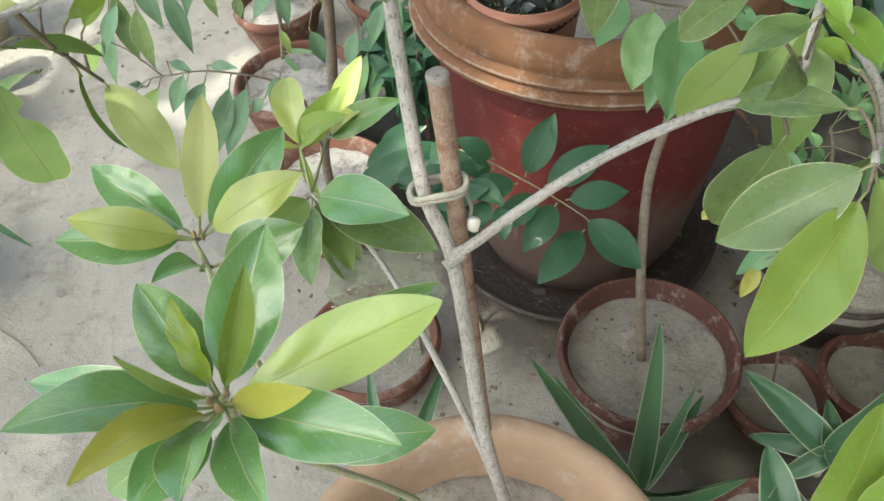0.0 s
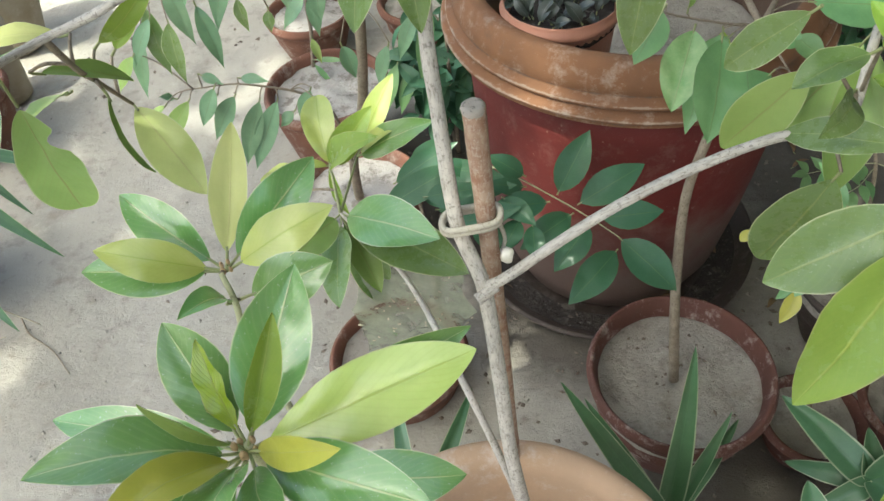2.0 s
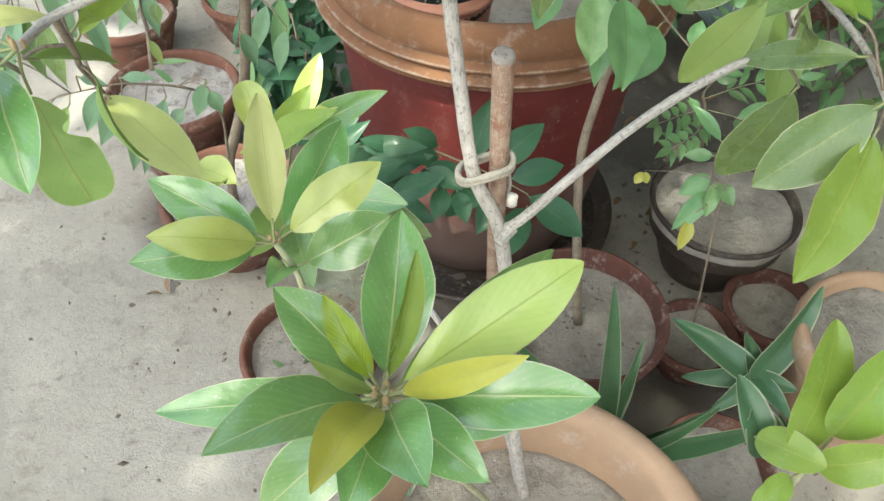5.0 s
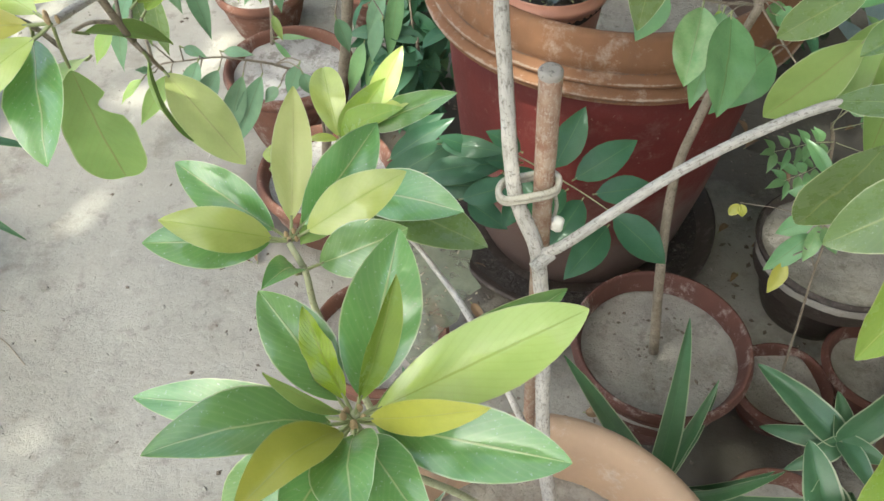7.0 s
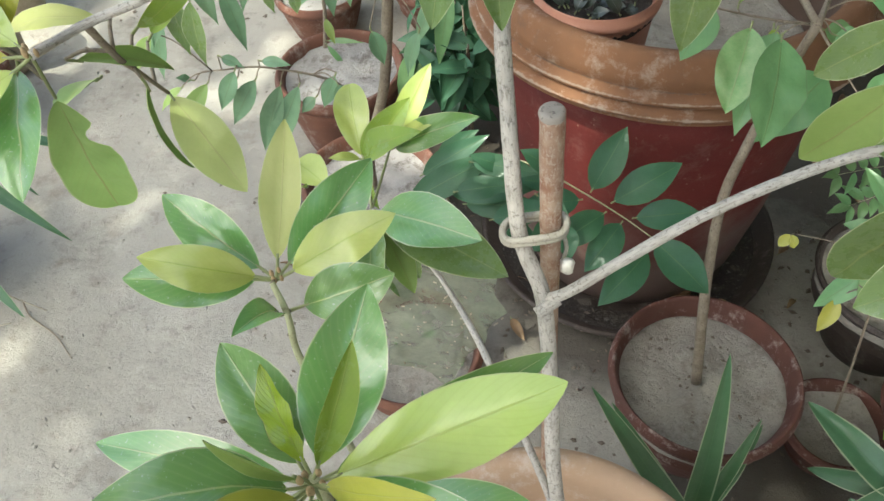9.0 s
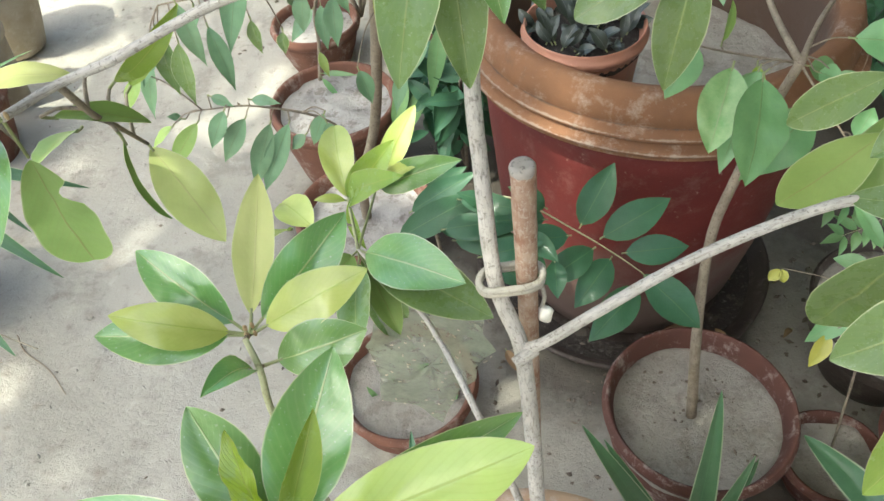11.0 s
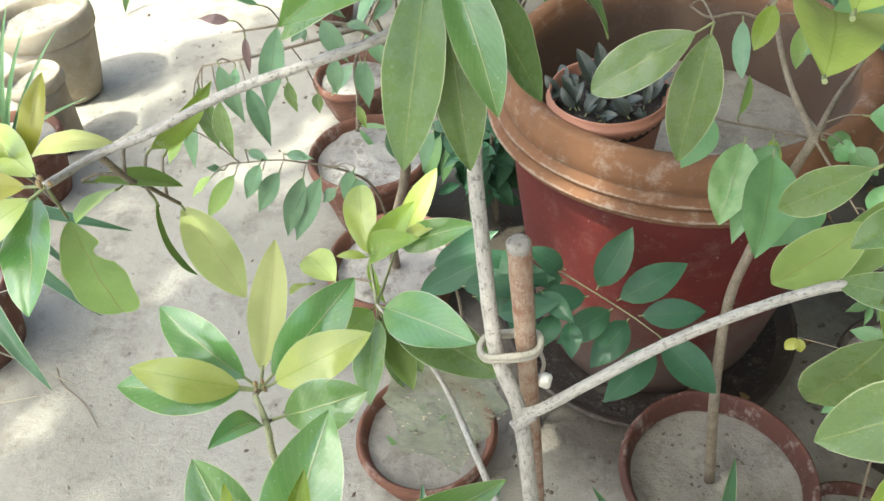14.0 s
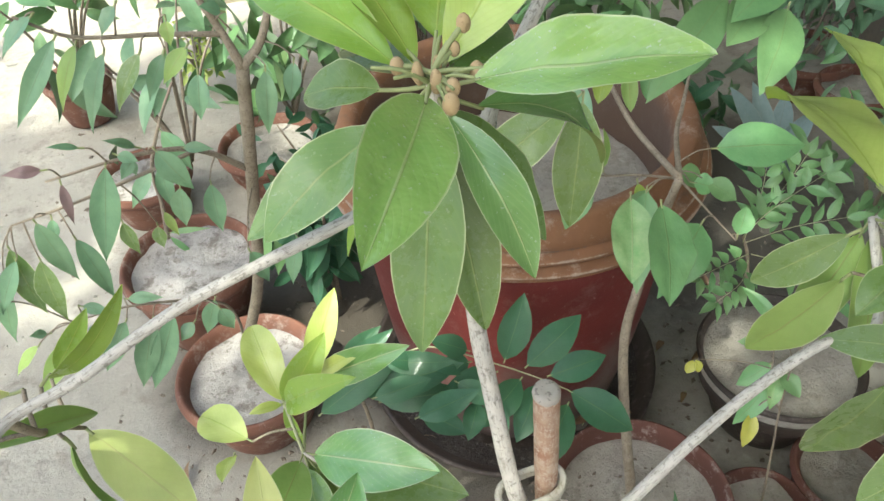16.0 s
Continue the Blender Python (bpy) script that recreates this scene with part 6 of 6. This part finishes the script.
for i in range(46):
    # bits of straw and shed bud scales caught in the sheet
    p = mid.lerp(loop[rnd.randrange(len(loop))], rnd.uniform(0.2, 0.98)) + Vector((0, -0.006, 0.0))
    q = p + Vector((rnd.uniform(-1, 1), 0.2, rnd.uniform(-1, 1))) * rnd.uniform(0.002, 0.007)
    stem(cobweb, "caught_bit", [p, q], 0.0011, 0.0007, STRAW, "", 5, 2)
weeds = thing("pot_weeds", (WEBPOT[0], WEBPOT[1], 0.06), "sparse small green weeds in a dusty pot", "weeds")
for i in range(10):
    a, r = rnd.uniform(0, 6.28), rnd.uniform(0.02, 0.09)
    p = Vector((WEBPOT[0] + r * math.cos(a), WEBPOT[1] + r * math.sin(a), 0.062))
    leaf(weeds, p, p + Vector((rnd.uniform(-0.03, 0.03), rnd.uniform(-0.03, 0.03), rnd.uniform(0.01, 0.035))), rnd.uniform(0.008, 0.014), SHRUB, rnd.uniform(-40, 40), 0.1, 10, 0.003, fine=False)

# ---- dark little plant in the inner pot ----
INNER = [o for o in scene.objects if o.name == "inner_pot"][0].location
litter = thing("dark_rosettes", (INNER.x, INNER.y, INNER.z + 0.158), "dark silvery small leaved plant in the inner pot", "plant")
for i in range(46):
    a, r = rnd.uniform(0, 6.28), 0.075 * math.sqrt(rnd.random())
    p = Vector((INNER.x + r * math.cos(a), INNER.y + r * math.sin(a), INNER.z + 0.170))
    up = rnd.uniform(0.005, 0.04)
    b = rnd.uniform(0, 6.28)
    leaf(litter, p, p + Vector((0.03 * math.cos(b), 0.03 * math.sin(b), up)), rnd.uniform(0.014, 0.022), SILVER, rnd.uniform(-40, 40), 0.15, 14, 0.004, fine=False)
for i in range(5):
    a = rnd.uniform(0, 6.28)
    p = Vector((INNER.x + 0.02 * math.cos(a), INNER.y + 0.02 * math.sin(a), INNER.z + 0.173))
    leaf(litter, p, p + Vector((0.05 * math.cos(a), 0.05 * math.sin(a), 0.055)), 0.024, SILVER, 0, 0.1, 12, 0.006, fine=False)

# ---- litter on the soil and ground ----
def crumbs(name, label, count, area, height, size, material, seed):
    """Small uneven crumbs strewn over a patch, in one mesh."""
    r = random.Random(seed)
    verts, faces = [], []
    for _ in range(count):
        x, y = area(r)
        s = size * r.uniform(0.4, 1.3) ** 2
        z = height(x, y)
        a = r.uniform(0, 3.14)
        base = len(verts)
        for dx, dy, dz in ((1, 0, 0), (0, 1, 0), (-1, 0, 0), (0, -1, 0), (0.2, 0.1, 0.8), (0, 0, -0.4)):
            j = [r.uniform(0.6, 1.4) for _ in range(3)]
            px, py = dx * j[0] * 1.3, dy * j[1] * 0.8
            verts.append((x + s * (px * math.cos(a) - py * math.sin(a)), y + s * (px * math.sin(a) + py * math.cos(a)), z + s * dz * j[2]))
        for f in ((0, 1, 4), (1, 2, 4), (2, 3, 4), (3, 0, 4), (1, 0, 5), (2, 1, 5), (3, 2, 5), (0, 3, 5)):
            faces.append(tuple(base + k for k in f))
    me = bpy.data.meshes.new(name)
    me.from_pydata(verts, [], faces)
    me.materials.append(material)
    return tagged(new(name, me), label, "litter", kind="stuff")


def ground_z(x, y):
    return FLOOR + 0.012 * noise.noise(Vector((x * 3, y * 3, 0))) + 0.006 * noise.noise(Vector((x * 11, y * 11, 4)))


crumbs("earth_crumbs", "small pale earth crumbs strewn on the ground", 2600, lambda r: (r.uniform(-1.6, 1.3), r.uniform(-0.3, 2.6)), ground_z, 0.0033, GROUND, 3)
crumbs("dark_litter", "dark bits of leaf and grit on the ground", 1500, lambda r: (r.gauss(0.25, 0.45), r.gauss(0.95, 0.45)), ground_z, 0.0042, LITTER, 4)
for cx, cy, cr, cz, n, seed in ((0.219, 1.167, 0.25, 0.462, 260, 11), (0.266, 0.69, 0.12, 0.183, 60, 12), (-0.008, 0.222, 0.14, 0.346, 200, 13)):
    crumbs("soil_litter", "dark crumbs and bits on the pot soil", n, lambda r: (cx + cr * r.uniform(-0.7, 0.7), cy + cr * r.uniform(-0.7, 0.7)), lambda x, y: cz, 0.0026, LITTER, seed)
crumbs("leaf_litter", "brown crushed leaf litter on the sunny path", 70, lambda r: (r.gauss(-1.05, 0.22), r.gauss(2.25, 0.30)), ground_z, 0.006, LITTER, 5)
dry = thing("dry_leaves", (0.3, 0.9, FLOOR), "dry curled brown leaves lying on the ground", "leaf litter")
for i in range(60):
    x, y = rnd.gauss(0.35, 0.4), rnd.gauss(1.15, 0.45)
    p = Vector((x, y, ground_z(x, y) + 0.006))
    a = rnd.uniform(0, 6.28)
    leaf(dry, p, p + Vector((math.cos(a), math.sin(a), rnd.uniform(-0.05, 0.2))) * rnd.uniform(0.03, 0.07), rnd.uniform(0.012, 0.022), DRYLEAF, rnd.uniform(-40, 40), rnd.uniform(0.05, 0.25), 20, 0.004, facing=Vector((0, 0, 1)), fine=False)
twig = thing("ground_twig", (-1.085, 0.939, FLOOR), "thin dark dry twig lying on the sand", "twig")
stem(twig, "shoot", [(-1.100, 0.960, FLOOR + 0.004), (-1.060, 0.915, FLOOR + 0.006), (-0.990, 0.872, FLOOR + 0.006), (-0.930, 0.815, FLOOR + 0.004)], 0.0018, 0.001, TWIGBARK)



# ---- bushes further back ----
def far_bush(centre, base, height, spread, count, size, skin, label, seed):
    """A bush of joined leaf blades on a few bare stems."""
    r = random.Random(seed)
    x, y = centre
    ob = thing("leafy_bush", (x, y, base), label, "bush", "bushes behind")
    bm = bmesh.new()
    heads = []
    for i in range(6):
        a = r.uniform(0, 6.28)
        q = Vector((x + spread * 0.6 * math.cos(a), y + spread * 0.6 * math.sin(a), base + height * r.uniform(0.6, 1.0)))
        heads.append(q)
        stem(ob, "stem", [(x, y, base), Vector((x, y, base)).lerp(q, 0.5) + Vector((0, 0, 0.05)), q], 0.006, 0.002, TWIGBARK, "", 6, 5)
    for i in range(count):
        q = heads[i % 6].lerp(Vector((x, y, base + height * 0.3)), r.random() ** 1.5 * 0.9) + Vector((r.gauss(0, 0.3), r.gauss(0, 0.3), r.gauss(0, 0.2))) * spread
        if q.z < base + 0.03:
            q.z = base + 0.03
        way = Vector((r.uniform(-1, 1), r.uniform(-1, 1), r.uniform(-1.5, 0.2))).normalized()
        n = (VIEW + Vector((r.uniform(-1, 1), r.uniform(-1, 1), r.uniform(-0.5, 0.8)))).normalized()
        n = (n - way * n.dot(way)).normalized()
        ln = size * r.uniform(0.7, 1.2)
        blade(bm, q, way, n, ln, ln * r.uniform(0.28, 0.38), 0.08, 12, 0, 0, 8, 4, 0.9, 1.2, seed=r.random())
    part("foliage", bm, skin, ob)
    return ob


for cx, cy, bz, h, sp, n, sz, skin, label, seed in (
        (-0.46, 2.05, 0.1, 0.55, 0.30, 18, 0.16, BLUEGREEN, "open bush with blue green leaves", 21),
        (-0.80, 2.52, 0.12, 0.60, 0.34, 34, 0.16, SHRUB, "leafy green bush in a small pot", 22),
        (-0.15, 2.35, FLOOR, 0.60, 0.34, 80, 0.16, SHRUB, "dense dark green bush", 23),
        (0.30, 2.45, FLOOR, 0.75, 0.40, 190, 0.15, SHRUB, "dense dark green bush", 24),
        (0.85, 2.30, FLOOR, 0.60, 0.36, 220, 0.12, SHRUB, "dense dark green bush", 25),
        (1.45, 2.00, FLOOR, 0.60, 0.36, 200, 0.10, BLUEGREEN, "grey green bush in the shade", 26),
        (1.25, 1.35, FLOOR, 0.45, 0.26, 170, 0.08, SHRUB, "low green bush beside the planter", 27),
        (-0.10, 1.72, FLOOR, 0.35, 0.20, 130, 0.075, LEAFLET, "low dark foliage behind the planter", 28),
        (-1.55, 2.95, FLOOR, 0.50, 0.30, 120, 0.10, SHRUB, "pale green bush by the path", 29),
        (-0.43, 2.60, FLOOR, 0.26, 0.10, 90, 0.045, YOUNG, "small bright green feathery plant", 31),
        (0.78, 1.75, FLOOR, 0.40, 0.26, 170, 0.10, LEAFLET, "low dark foliage behind the planter", 33),
        (0.50, 1.95, FLOOR, 0.45, 0.26, 170, 0.12, SHRUB, "dense dark green bush", 34),
        (-0.13, 1.48, FLOOR, 0.34, 0.12, 90, 0.11, LEAFLET, "low dark foliage between the pots", 35),
        (1.35, 0.75, FLOOR, 0.50, 0.28, 160, 0.09, SHRUB, "green bush at the side", 30)):
    far_bush((cx, cy), bz, h, sp, n, sz, skin, label, seed)

# ---- concrete edging of the far bed ----
for a, b in (((-0.55, 3.33), (0.30, 3.35)), ((-0.73, 3.90), (-0.56, 3.30))):
    a, b = Vector((*a, FLOOR)), Vector((*b, FLOOR))
    bm = bmesh.new()
    turn = math.atan2(b.y - a.y, b.x - a.x)
    bmesh.ops.create_cube(bm, size=1.0, matrix=Matrix.Translation((a + b) / 2 + Vector((0, 0, 0.025))) @ Matrix.Rotation(turn, 4, "Z") @ Matrix.Diagonal(((b - a).length, 0.06, 0.07, 1)))
    bmesh.ops.bevel(bm, geom=bm.edges[:], offset=0.006, segments=2, affect="EDGES")
    tagged(part("edging_strip", bm, CEMENT, None, smooth=False), "pale concrete strip edging a planting bed", "edging", "edging strips")

# ---- unseen walls, added to block sky light from right and back ----
for name, lo, hi in (("added_wall_east", (1.75, -3.0, FLOOR), (1.95, 4.0, 3.0)), ("added_wall_north", (-1.2, 4.0, FLOOR), (1.95, 4.2, 2.5))):
    bm = bmesh.new()
    bmesh.ops.create_cube(bm, size=1.0, matrix=Matrix.Translation((Vector(lo) + Vector(hi)) / 2) @ Matrix.Diagonal((*(Vector(hi) - Vector(lo)), 1)))
    tagged(part(name, bm, PLASTER, None, smooth=False), "plain plaster wall added out of view to block sky light", "wall", kind="structure")

# ---- added shade trees, out of view ----
# unseen crown placed between the sun and the pots to dapple the light
TOWARD = Vector((math.sin(radians(SUN_TURN)), math.cos(radians(SUN_TURN)), 0)) / math.tan(radians(SUN_UP))
CROWN = Vector((0.45, 1.0, 0)) + TOWARD * 5.5 + Vector((0, 0, 5.5))
FOOT = Vector((CROWN.x + 0.6, CROWN.y - 1.4, FLOOR))
tree = thing("added_shade_tree", FOOT, "tall leafy tree added out of view to dapple the sun", "tree")
FORKED = Vector((CROWN.x + 0.3, CROWN.y - 0.8, 4.2))
stem(tree, "trunk", [FOOT - Vector((0, 0, 0.05)), FOOT.lerp(FORKED, 0.5) + Vector((0.15, 0, 0)), FORKED], 0.17, 0.09, TWIGBARK, "", 14, 8, 0.1)
for tx, ty in ((0.2, 0.6), (-1.4, 0.6), (0.9, 1.2), (-0.8, 1.6), (-0.6, -0.8), (1.2, -0.4)):
    end = CROWN + Vector((tx, ty, 0))
    stem(tree, "limb", [FORKED, FORKED.lerp(end, 0.5) + Vector((0, 0, 0.25)), end], 0.06, 0.015, TWIGBARK, "", 8, 6)
def leafy_crown(parent, centre, sx, sy, count, seed, open_at):
    """A loose crown of single leaves in one mesh."""
    r = random.Random(seed)
    verts, faces = [], []
    for i in range(count):
        x, y = r.uniform(-sx, sx), r.uniform(-sy, sy)
        # noise offsets picked so that sun flecks land on chosen leaves
        gap = 0.5 * noise.noise(Vector((x * 0.8 + 5.02, y * 0.8 + 13.18, 4.82))) + 0.8 * noise.noise(Vector((x * 4.0 + 5.02, y * 4.0, 21.2)))
        if gap > open_at + 0.10 * r.random() or (x / sx) ** 2 + (y / sy) ** 2 > 1.1 + 0.3 * noise.noise(Vector((x * 2, y * 2, 9))):
            continue
        c = centre + Vector((x, y, 0.35 * noise.noise(Vector((x, y, 0))) + r.uniform(-0.35, 0.35)))
        u = Vector((r.uniform(-1, 1), r.uniform(-1, 1), r.uniform(-0.4, 0.4))).normalized() * r.uniform(0.07, 0.105)
        w = u.cross(Vector((r.uniform(-0.4, 0.4), r.uniform(-0.4, 0.4), 1))).normalized() * 0.036
        b0 = len(verts)
        verts += [tuple(c - u), tuple(c + w), tuple(c + u), tuple(c - w)]
        faces.append((b0, b0 + 1, b0 + 2, b0 + 3))
    me = bpy.data.meshes.new("crown")
    me.from_pydata(verts, [], faces)
    me.materials.append(SHRUB[0])
    ob = new("crown", me)
    ob.parent = parent
    me.transform(Matrix.Translation(-Vector(parent.location)))


leafy_crown(tree, CROWN, 1.95, 2.1, 12500, 77, 0.185)
# second unseen tree, added to cut the sky light over the right side
ROOT = Vector((2.6, 1.8, FLOOR))
over = thing("added_shade_tree", ROOT, "leafy tree added out of view to darken the right and back", "tree")
stem(over, "trunk", [ROOT - Vector((0, 0, 0.05)), ROOT + Vector((0.05, 0, 1.6)), ROOT + Vector((-0.3, 0, 2.2))], 0.12, 0.07, TWIGBARK, "", 12, 8, 0.1)
for ty in (-1.2, 0.0, 1.2):
    stem(over, "limb", [ROOT + Vector((-0.3, 0, 2.2)), ROOT + Vector((-0.8, 0.5 * ty, 2.5)), ROOT + Vector((-1.6, ty, 2.4))], 0.05, 0.012, TWIGBARK, "", 8, 6)
leafy_crown(over, Vector((1.5, 1.5, 2.35)), 1.3, 2.0, 9500, 78, 0.8)
